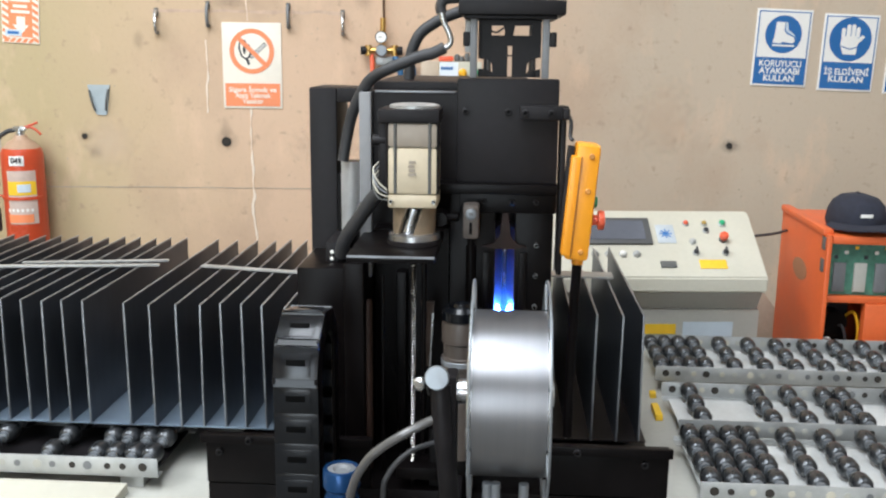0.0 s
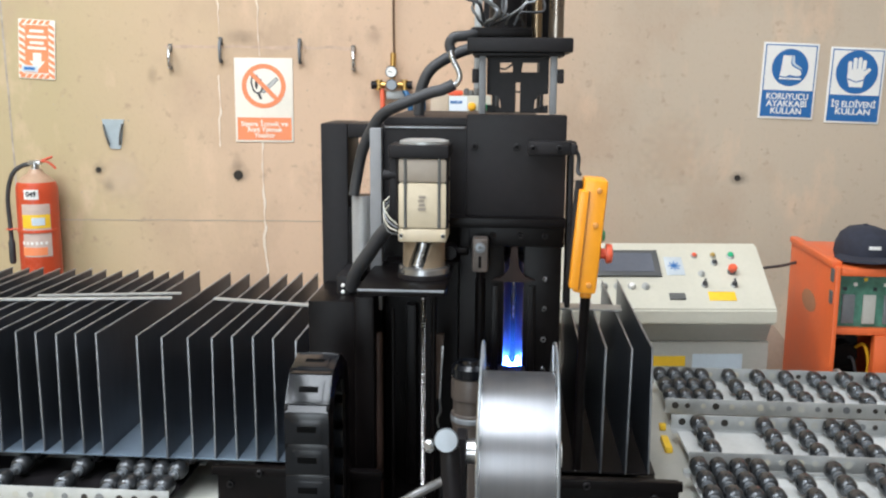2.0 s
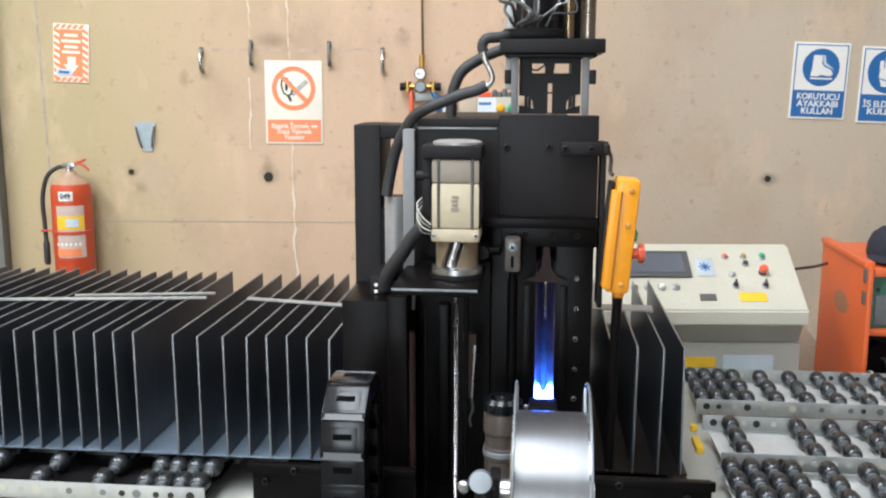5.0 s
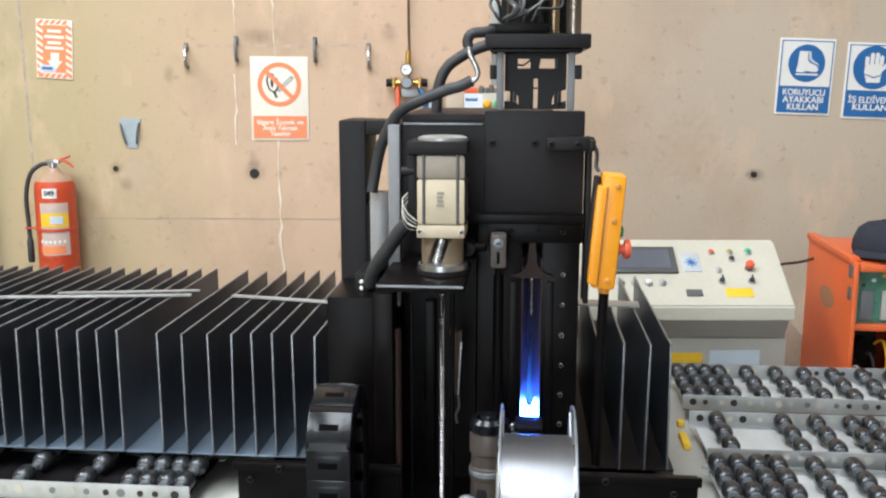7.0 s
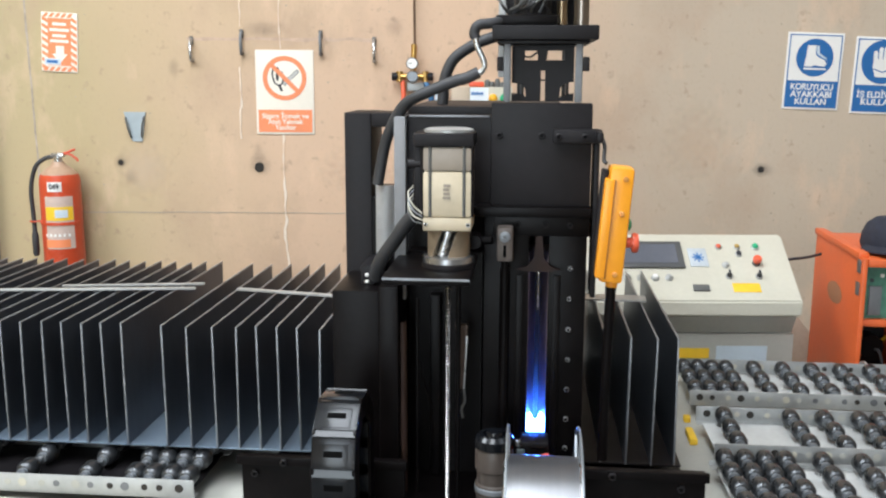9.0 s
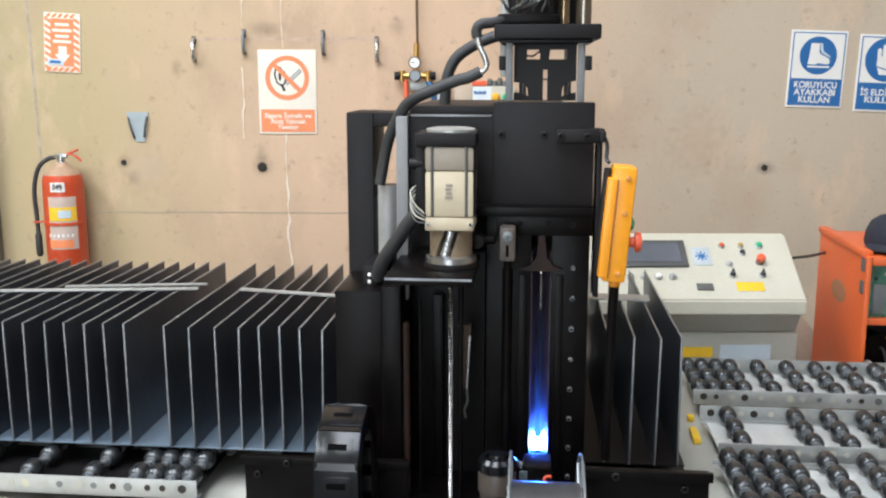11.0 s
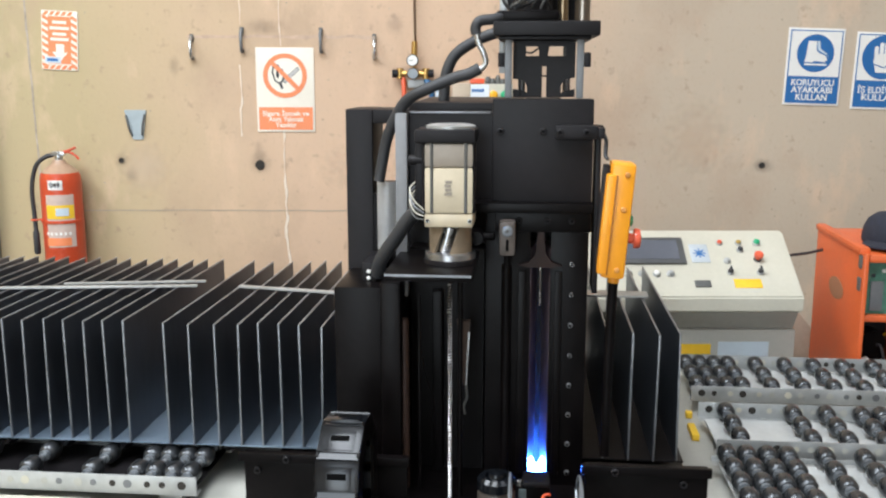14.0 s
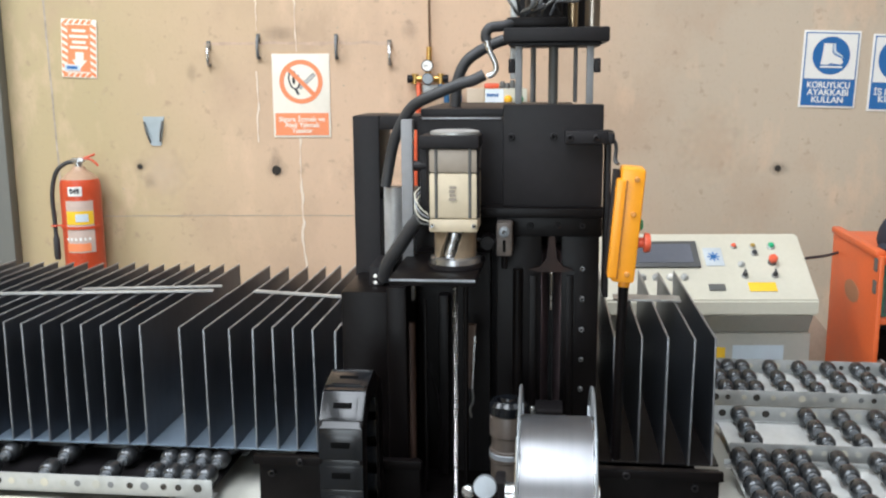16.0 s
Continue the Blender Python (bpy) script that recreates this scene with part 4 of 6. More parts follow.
    cyl(bm, (-0.105, 1.47, 1.285), (-0.06, 1.46, 1.287), 0.006)
    cyl(bm, (-0.088, 1.45, 1.285), (-0.088, 1.49, 1.285), 0.011)
    part("arm_pivot", bm, BLACKGREASE, t)
    # left housing in front of the infeed
    bm = B()
    box(bm, -0.312, -0.237, 1.45, 1.62, 0.86, 1.204, 0.003)
    box(bm, -0.237, -0.205, 1.44, 1.60, 0.86, 1.214, 0.004)
    part("side_housing", bm, BLACKGREASE, t)
    bm = B()
    lathe(bm, [(0.0026, 0.861), (0.0026, 1.188), (0.0015, 1.190)], (-0.1787, 1.47, 0), seg=12)
    part("guide_rail", bm, BLACKGREASE, t)
    bm = B()
    box(bm, -0.165, -0.148, 1.535, 1.5595, 0.862, 1.18, 0.002)
    part("guide_rail", bm, BLACKGREASE, t)
    bm = B()
    tube(bm, [(-0.176, 1.50, 1.075), (-0.172, 1.485, 1.055), (-0.164, 1.48, 1.03), (-0.156, 1.48, 1.003), (-0.158, 1.50, 0.93), (-0.165, 1.52, 0.87)], 0.0014, 8)
    part("sensor_cable", bm, BLACKGREASE, t)
    bm = B()
    box(bm, -0.203, -0.08, 1.56, 1.60, 0.86, 1.25)
    part("guide_backing", bm, BLACKGREASE, t)
    bm = B()
    lathe(bm, [(0.0078, 0.862), (0.0078, 1.146), (0.006, 1.151), (0.001, 1.152)], (-0.203, 1.47, 0), seg=18)
    part("rusty_rod", bm, surface("rusty_rod", (0.055, 0.028, 0.02), 0.5, 0.3, vary=0.4, scale=20, stretch=(1, 1, 0.2)), t, "rust brown round rod")
    brown = surface("brown_grey_rail", (0.075, 0.05, 0.038), 0.5, 0.3, vary=0.4)
    bm = B()
    prism(bm, [(-0.120, 1.143), (-0.0985, 1.143), (-0.101, 1.115), (-0.106, 1.035), (-0.113, 1.035), (-0.114, 1.11)][::-1], Matrix.Translation((0, 1.50, 0)), 0.012)
    rail = part("sensor_rail", bm, brown, t, "brown sheet rail with a bright edge")
    bm = B()
    prism(bm, [(-0.1015, 1.125), (-0.0985, 1.125), (-0.1035, 1.036), (-0.1055, 1.036)][::-1], Matrix.Translation((0, 1.4875, 0)), 0.0015)
    part("bright_edge", bm, STEEL, rail)
    bm = B()
    tube(bm, [(-0.105, 1.49, 1.036), (-0.103, 1.488, 1.015), (-0.108, 1.488, 1.0), (-0.106, 1.49, 0.985)], 0.002, 8)
    part("sensor_wire", bm, DARKGREY, rail)
    # two bright screws at the foot of the frame
    for z in (1.213, 1.224):
        bm = B()
        lathe(bm, [(0.0032, 0), (0.0032, 0.002), (0.002, 0.003)], (-0.264, 1.497, z - 0.004), (0, -1, 0), seg=12)
        part("screw_head", bm, WHITE, t)
    bm = B()
    box(bm, -0.275, -0.252, 1.498, 1.60, 1.19, 1.235, 0.002)
    part("screw_block", bm, BLACK, t)
    # shelf below the motor
    bm = B()
    box(bm, -0.213, -0.086, 1.325, 1.52, 1.243, 1.254, 0.002)
    shelf = part("motor_shelf", bm, BLACKGREASE, t)
    bm = B()
    box(bm, -0.212, -0.087, 1.3235, 1.3248, 1.2505, 1.2538)
    part("bare_edge", bm, EDGE, shelf, "bare worn edge")
    # silver guard
    bm = B()
    n = 10
    lo, hi = [], []
    for i in range(n + 1):
        k = i / n
        y = 1.556 - 0.012 * math.sin(math.pi * k)
        lo.append(bm.verts.new((-0.258 + 0.033 * k, y, 1.245)))
        hi.append(bm.verts.new((-0.258 + 0.037 * k, y, 1.360)))
    for i in range(n):
        bm.faces.new((lo[i], lo[i + 1], hi[i + 1], hi[i]))
    bmesh.ops.solidify(bm, geom=bm.faces[:], thickness=0.002)
    part("silver_guard", bm, surface("pale_aluminium", (0.66, 0.66, 0.66), 0.5, 0.4), t, "curved bright sheet guard")
    return t


MACHINE = machine()


def drive_motor():
    u, v = -0.1245, 1.42
    t = thing("drive_motor", "ivory servo motor with black end cap on the shelf", "motor", (u, v, 1.2545))
    h = 0.0378
    bm = B()
    lathe(bm, [(0.041, 0), (0.041, 0.007)], (u, v, 1.2545), seg=32)
    part("base_ring", bm, BLACK, t)
    bm = B()
    lathe(bm, [(0.0385, 0), (0.0385, 0.008), (0.034, 0.010)], (u, v, 1.2617), seg=32)
    part("flange", bm, STEEL, t)
    bm = B()  # gear lantern with a slanting slit down its face
    n, levels, rows = 28, 6, []
    for j in range(levels + 1):
        f = j / levels
        start = 248 + 30 * f + 23
        ring = []
        for i in range(n + 1):
            a = math.radians(start + (360 - 46) * i / n)
            ring.append([bm.verts.new((u + r * math.cos(a), v + r * math.sin(a), 1.2715 + 0.0405 * f)) for r in (0.032, 0.026)])
        rows.append(ring)
    for lo, hi in zip(rows, rows[1:]):
        for i in range(n):
            bm.faces.new((lo[i][0], lo[i + 1][0], hi[i + 1][0], hi[i][0]))
            bm.faces.new((lo[i][1], hi[i][1], hi[i + 1][1], lo[i + 1][1]))
        for i in (0, n):
            bm.faces.new((lo[i][0], hi[i][0], hi[i][1], lo[i][1]))
    for ring in (rows[0], rows[-1]):
        for i in range(n):
            bm.faces.new((ring[i][0], ring[i][1], ring[i + 1][1], ring[i + 1][0]))
    bmesh.ops.recalc_face_normals(bm, faces=bm.faces)
    part("lantern", bm, surface("bronze_paint", (0.22, 0.165, 0.11), 0.42, 0.2, vary=0.25, scale=20), t)
    # dark plate added in place of the shade inside the lantern
    bm = B()
    box(bm, u - 0.022, u + 0.022, v + 0.006, v + 0.009, 1.272, 1.311)
    part("inner_shade", bm, BLACKGREASE, t, "dark plate that stands for shade inside the lantern")
    bm = B()
    lathe(bm, [(0.012, 0), (0.012, 0.022), (0.010, 0.023), (0.010, 0.027), (0.012, 0.028), (0.012, 0.0385)], (u - 0.009, v - 0.008, 1.272), (0.26, 0, 1), seg=20)
    part("coupling", bm, STEEL, t)
    bm = B()
    box(bm, u - h + 0.002, u + h - 0.002, v - h + 0.002, v + h - 0.002, 1.3125, 1.3325, 0.003)
    part("mount_block", bm, MOTORCREAM, t)
    for du in (-0.031, 0.031):
        bolt(t, u + du, v - h + 0.002, 1.3225, 0.0032)
    bm = B()
    box(bm, u - h + 0.002, u + h - 0.002, v - h + 0.002, v + h - 0.002, 1.333, 1.4005, 0.004)
    part("body_lower", bm, MOTORCREAM, t)
    bm = B()
    box(bm, u - h + 0.002, u + h - 0.002, v - h + 0.002, v + h - 0.002, 1.4008, 1.436, 0.004)
    part("body_upper", bm, MOTORGREY, t, "grey upper band of the motor body")
    for du in (-0.025, 0.025):
        bm = B()
        cyl(bm, (u + du, v - h + 0.003, 1.334), (u + du, v - h + 0.003, 1.437), 0.0028, seg=8)
        part("tie_rod", bm, DARKGREY, t)
    for du in (-h + 0.002, h - 0.002):
        bm = B()
        cyl(bm, (u + du, v - h + 0.006, 1.334), (u + du, v - h + 0.006, 1.437), 0.0035, seg=8)
        part("tie_rod", bm, BLACK, t)
    bm = B()
    box(bm, u - h - 0.012, u + h + 0.001, v - h - 0.001, v + h, 1.4365, 1.456, 0.003)
    part("end_cap", bm, BLACK, t)
    bm = B()
    lathe(bm, [(0.037, 0), (0.037, 0.004), (0.03, 0.006), (0.012, 0.007)], (u, v, 1.4562), seg=30)
    part("top_disc", bm, ZINC, t)
    bm = B()
    for i in range(4):
        z = 1.36 + i * 0.006
        box(bm, u - 0.006 + 0.001 * (i % 2), u + 0.005 - 0.001 * (i % 3), v - h + 0.0005, v - h + 0.0016, z, z + 0.004)
    part("text_bars", bm, MOTORGREY, t)
    bm = B()
    box(bm, u - h - 0.0125, u - h + 0.0005, v - 0.026, v + 0.02, 1.342, 1.436, 0.003)
    part("terminal_box", bm, BLACK, t, "black terminal box on the motor side")
    bm = B()
    cyl(bm, (u - h - 0.022, v - 0.02, 1.41), (u - h, v - 0.02, 1.41), 0.0075, seg=12)
    part("plug", bm, BLACK, t)
    for k in range(4):
        bm = B()
        dz = 0.006 * k
        tube(bm, [(u - h - 0.013, v - 0.02, 1.378 - dz), (u - h - 0.020, v - 0.032, 1.368 - dz * 1.2), (u - h - 0.012, v - 0.04, 1.352 - dz * 1.3), (u - h + 0.002, v - h - 0.003, 1.339 - dz * 0.8)], 0.0011, 6)
        part("loose_wire", bm, (CREAM, EDGE, CREAM, DARKGREY)[k], t)


drive_motor()


def lead_screw():
    u, v = -0.1255, 1.42
    t = thing("lead_screw", "bright oily vertical lead screw below the motor", "lead screw", (u, v, 0.861))
    bm = B()
    cyl(bm, (u, v, 0.861), (u, v, 1.243), 0.0031, seg=14)
    part("core", bm, BLACKGREASE, t)
    bm = B()
    pitch, seg = 0.0048, 12
    steps = int(0.375 / pitch * seg)
    rows = []
    for i in range(steps + 1):
        a, z = 2 * math.pi * i / seg, 0.865 + pitch * i / seg
        rows.append([bm.verts.new((u + r * math.cos(a), v + r * math.sin(a), z + dz)) for r, dz in ((0.0029, -0.0014), (0.0043, 0), (0.0029, 0.0014))])
    for a, b in zip(rows, rows[1:]):
        for k in range(2):
            bm.faces.new((a[k], a[k + 1], b[k + 1], b[k]))
    part("thread", bm, SCREW, t)
    bm = B()
    cyl(bm, (u + 0.014, v + 0.03, 0.861), (u + 0.014, v + 0.03, 1.243), 0.004, seg=12)
    solo("guide_rod", bm, BLACKGREASE, "slim round guide rod beside the screw", "rod", (u + 0.014, v + 0.03, 0.861))


lead_screw()


def press_cap():
    """Posts and plate on the head with the press cylinder above."""
    t = thing("press_cylinder", "dark pneumatic press cylinder on a four post frame", "cylinder", (0.01, 1.56, 1.4975))
    for u in (-0.0425, 0.0675):
        bm = B()
        box(bm, u - 0.0055, u + 0.0055, 1.5025, 1.5175, 1.4975, 1.592, 0.002)
        part("post", bm, GREYPAINT, t)
    bm = B()
    box(bm, -0.066, 0.096, 1.49, 1.66, 1.592, 1.614, 0.003)
    box(bm, -0.058, 0.084, 1.50, 1.64, 1.586, 1.5915, 0.002)
    part("cap_plate", bm, BLACK, t)
    for u, r in ((-0.0215, 0.0047), (0.0476, 0.0036)):
        bm = B()
        cyl(bm, (u, 1.60, 1.4975), (u, 1.60, 1.586), r, seg=14)
        part("guide_rod", bm, GREYPAINT, t)
    bm = B()
    cyl(bm, (0.0735, 1.60, 1.6145), (0.0735, 1.60, 2.2), 0.0125, seg=28)
    part("barrel", bm, surface("browned_steel", (0.30, 0.26, 0.22), 0.3, 0.9, vary=0.3, scale=20, stretch=(1, 1, 0.2)), t, "shiny brown grey cylinder barrel")
    bm = B()
    cyl(bm, (0.0415, 1.585, 1.6145), (0.0415, 1.585, 2.2), 0.0085, seg=20)
    part("guide_column", bm, surface("golden_oiled_steel", (0.36, 0.27, 0.17), 0.28, 0.9, vary=0.3, scale=20, stretch=(1, 1, 0.2)), t, "oily golden guide column")
    bm = B()
    box(bm, -0.0625, -0.049, 1.668, 1.682, 1.535, 2.2, 0.002)
    part("pale_bar", bm, ZINC, t, "pale galvanised bar behind the plate")
    bm = B()
    box(bm, -0.046, 0.064, 1.645, 1.66, 1.6145, 2.2, 0.002)
    part("rear_plate", bm, BLACK, t)
    bm = B()
    cyl(bm, (-0.005, 1.58, 1.6145), (-0.005, 1.58, 2.2), 0.03, seg=24)
    part("side_barrel", bm, BLACK, t)
    bm = B()
    box(bm, -0.062, 0.034, 1.50, 1.56, 1.6145, 1.630, 0.005)
    part("valve_block", bm, BLACKGREASE, t)
    rnd = random.Random(8)
    for i in range(9):
        bm = B()
        u0, z0 = rnd.uniform(-0.05, 0.03), 1.634
        tube(bm, [(u0, 1.52, z0), (u0 + rnd.uniform(-0.02, 0.03), 1.50, z0 + rnd.uniform(0.01, 0.03)), (u0 + rnd.uniform(-0.03, 0.04), 1.51, z0 + rnd.uniform(0.02, 0.06)), (rnd.uniform(-0.02, 0.03), 1.53, z0 + 0.1)], rnd.uniform(0.0018, 0.0032), 7)
        part("wire", bm, (RUBBER, EDGE, DARKGREY)[i % 3], t)
    for u, v, z in ((0.0785, 1.51, 1.556), (-0.0535, 1.51, 1.556)):
        bm = B()
        box(bm, u - 0.005, u + 0.005, v - 0.008, v + 0.008, z - 0.011, z + 0.011, 0.002)
        part("sensor", bm, BLACK, t)


press_cap()


def crosshead():
    """Black yoke that sinks into the head when the press opens."""
    t = thing("press_yoke", "black slotted press yoke between the posts", "yoke", (0.009, 1.54, 1.4975))
    u0, u1, z0, z1 = -0.0400, 0.0570, 1.4985, 1.5855
    v0, v1 = 1.53, 1.55
    for name, outline in (
        ("top_bar", rect(u0, u1, 1.577, z1)),
        ("upper_web", [(u0, 1.562), (-0.0197, 1.562), (-0.0197, 1.577), (u0, 1.577)]),
        ("upper_web", [(0.000, 1.562), (0.014, 1.562), (0.0165, 1.577), (-0.002, 1.577), (0.0005, 1.570)]),
        ("upper_web", [(0.0423, 1.562), (u1, 1.562), (u1, 1.577), (0.0423, 1.577)]),
        ("cross_bar", rect(u0, u1, 1.546, 1.562)),
        ("shoulder_plate", [(u0, 1.527), (-0.024, 1.525), (-0.0185, 1.518), (-0.017, z0), (0.0057, z0), (0.0057, 1.546), (u0, 1.546)]),
        ("shoulder_plate", [(0.0125, z0), (0.0345, z0), (0.036, 1.518), (0.0415, 1.526), (u1, 1.529), (u1, 1.546), (0.0125, 1.546)]),
        ("side_finger", rect(-0.0315, -0.0265, z0, 1.527)),
        ("side_finger", rect(0.0455, 0.0495, z0, 1.528)),
        ("foot_bar", [(u0, z0), (-0.0165, z0), (-0.0165, 1.504), (-0.022, 1.509), (u0, 1.511)]),
        ("foot_bar", [(0.034, z0), (u1, z0), (u1, 1.511), (0.041, 1.508), (0.034, 1.504)]),
        ("slit_bridge", rect(0.0057, 0.0125, 1.530, 1.5325)),
    ):
        bm = B()
        prism(bm, outline, Matrix.Translation((0.004, v1, 0)), v1 - v0 - (0.001 if name in ("side_finger", "foot_bar", "slit_bridge") else 0))
        part(name, bm, BLACK, t)
    bm = B()
    tube(bm, [(-0.018, 1.555, 1.569), (-0.008, 1.555, 1.567), (0.0, 1.555, 1.572), (0.006, 1.555, 1.576)], 0.0016, 7)
    part("loose_wire", bm, RUBBER, t)
    bm = B()
    cyl(bm, (0.0113, 1.565, 1.58), (0.0113, 1.565, 1.68), 0.0078)
    part("piston_rod", bm, DARKGREY, t)
    return t


YOKE = crosshead()


def signal_box():
    y = 3.25
    t = thing("signal_box", "pale switch box with amber and green lamps on the wall", "switch box", (0.13, YW, 1.40), PLAIN)
    bm = B()
    box(bm, 0.028, 0.088, y + 0.01, YW, 1.34, 1.4975, 0.004)
    part("cable_case", bm, surface("beige_case", (0.50, 0.40, 0.30), 0.5, vary=0.1), t, "beige side case")
    bm = B()
    box(bm, 0.0885, 0.232, y, YW, 1.34, 1.496, 0.004)
    part("case", bm, CREAM, t)
    bm = B()
    box(bm, 0.090, 0.152, y - 0.0012, y - 0.0002, 1.435, 1.494)
    lab = part("label_plate", bm, surface("bluish_white_label", (0.72, 0.77, 0.82), 0.5, vary=0.05), t)
    for i in range(5):
        bm = B()
        box(bm, 0.0945 + 0.0082 * i, 0.1015 + 0.0082 * i, y - 0.0022, y - 0.0013, 1.470, 1.480 - 0.0015 * (i % 2))
        part("text_bar", bm, SIGNBLUE, lab)
    for x, mat in ((0.1675, AMBER), (0.205, GREEN)):
        bm = B()
        lathe(bm, [(0.0145, 0), (0.0145, 0.004), (0.0125, 0.005), (0.0125, 0.016), (0.008, 0.021), (0.001, 0.022)], (x, y, 1.4597), (0, -1, 0), seg=20)
        part("lamp", bm, mat, t)
    bm = B()
    box(bm, 0.088, 0.138, y + 0.02, y + 0.08, 1.4965, 1.514, 0.006)
    part("red_cap", bm, RED, t)
    for x, h in ((0.150, 0.024), (0.166, 0.018), (0.184, 0.028), (0.20, 0.016)):
        bm = B()
        lathe(bm, [(0.009, 0), (0.009, h * 0.7), (0.006, h), (0.001, h)], (x, y + 0.05, 1.4965), seg=12)
        part("cable_gland", bm, DARKGREY, t)


signal_box()


def hose(name, label, pts, r, mat=RUBBER, cat="hose"):
    return solo(name, tube(B(), pts, r), mat, label, cat, tuple(pts[-1]))


hose("cable_hose", "thick black cable hose looping over the frame", [(-0.086, 1.495, 1.543), (-0.105, 1.495, 1.534), (-0.124, 1.495, 1.529), (-0.169, 1.497, 1.511), (-0.201, 1.51, 1.494), (-0.221, 1.525, 1.467), (-0.236, 1.535, 1.436), (-0.245, 1.54, 1.40), (-0.252, 1.54, 1.362)], 0.0092)
hose("cable_hose", "thick black hose curving behind the frame", [(-0.06, 1.66, 1.605), (-0.085, 1.66, 1.597), (-0.109, 1.66, 1.586), (-0.138, 1.66, 1.565), (-0.153, 1.66, 1.532), (-0.157, 1.66, 1.489)], 0.0098)
hose("cable_hose", "black hose from the motor to the frame foot", [(-0.168, 1.44, 1.340), (-0.18, 1.45, 1.326), (-0.196, 1.46, 1.309), (-0.218, 1.47, 1.277), (-0.241, 1.485, 1.243), (-0.25, 1.50, 1.215)], 0.0115)
hose("cable_hose", "black elbow hose at the valve block", [(-0.05, 1.51, 1.623), (-0.065, 1.50, 1.617), (-0.086, 1.495, 1.614), (-0.093, 1.495, 1.604), (-0.0915, 1.495, 1.594)], 0.0082)
bm = tube(B(), [(-0.0915, 1.495, 1.597), (-0.088, 1.494, 1.581), (-0.080, 1.493, 1.565), (-0.077, 1.493, 1.553), (-0.082, 1.494, 1.544), (-0.09, 1.495, 1.541)], 0.0046)
solo("bent_pipe", bm, STEEL, "short bent bright pipe on the cable hose", "pipe", (-0.09, 1.495, 1.541))


def pendant():
    t = thing("control_pendant", "orange yellow control pendant with red stop button", "control pendant", (0.13, 1.45, 1.228))
    m = Matrix.Translation((0.1268, 1.45, 1.3175)) @ pose(0, 0, 0, 0, 4.5, 0)
    bm = B()
    box(bm, -0.019, 0.0165, -0.03, 0.03, -0.086, 0.088, 0.006, m=m)
    box(bm, -0.025, -0.010, -0.032, 0.032, -0.080, 0.07, 0.003, m=m)
    part("case", bm, YELLOW, t)
    for z in (0.072, 0.02, -0.072):
        bm = B()
        c = m @ Vector((0.004, -0.03, z))
        lathe(bm, [(0.0042, 0), (0.0042, 0.002), (0.003, 0.003)], c, (0, -1, 0), seg=12)
        part("cover_screw", bm, surface("dull_orange_screw", (0.6, 0.25, 0.05), 0.4), t)
    bm = B()
    box(bm, -0.0115, -0.0095, -0.0335, -0.029, -0.080, 0.07, 0.0005, m=m)
    part("seam", bm, surface("seam_brown", (0.30, 0.10, 0.01), 0.6), t)
    bm = B()
    lathe(bm, [(0.008, 0), (0.008, 0.009), (0.0145, 0.010), (0.0155, 0.014), (0.014, 0.019), (0.005, 0.021)], m @ Vector((0.0165, -0.005, -0.026)), (1, 0, 0), seg=24)
    part("stop_button", bm, RED, t, "red mushroom stop button")
    bm = B()
    lathe(bm, [(0.009, 0), (0.009, 0.005), (0.006, 0.007)], m @ Vector((0.0165, 0.005, 0.0)), (1, 0, 0), seg=18)
    part("start_button", bm, GREEN, t)
    bm = B()
    cyl(bm, m @ Vector((0.004, 0, -0.086)), m @ Vector((0.004, 0, -0.097)), 0.009, seg=14)
    part("gland", bm, YELLOW, t)
    bm = B()
    box(bm, -0.030, -0.020, -0.01, 0.01, -0.08, 0.082, 0.002, m=m)
    part("back_clip", bm, BLACK, t)
    bm = B()
    a = m @ Vector((-0.024, 0, 0.09))
    tube(bm, [(0.10, 1.47, 1.452), (0.107, 1.462, 1.435), (0.106, 1.455, 1.415), (a.x, 1.45, a.z)], 0.003, 8)
    part("hanging_cord", bm, RUBBER, t)
    bm = B()
    box(bm, 0.03, 0.104, 1.47, 1.4945, 1.437, 1.458, 0.003)
    box(bm, 0.094, 0.104, 1.44, 1.4945, 1.44, 1.456, 0.003)
    box(bm, 0.0945, 0.103, 1.50, 1.56, 1.19, 1.455, 0.002)
    part("bracket", bm, BLACK, t)
    for bu in (0.038, 0.078):
        bolt(t, bu, 1.47, 1.447)
    p = m @ Vector((0.004, 0, -0.094))
    bm = B()
    tube(bm, [p, (p.x - 0.001, 1.452, 1.19), (p.x - 0.003, 1.455, 1.10), (p.x - 0.004, 1.455, 1.0), (p.x - 0.004, 1.455, 0.937)], 0.0078, 12)
    part("cable", bm, BLACKGREASE, t)


pendant()

# ---- console, welder and cap behind the outfeed ----


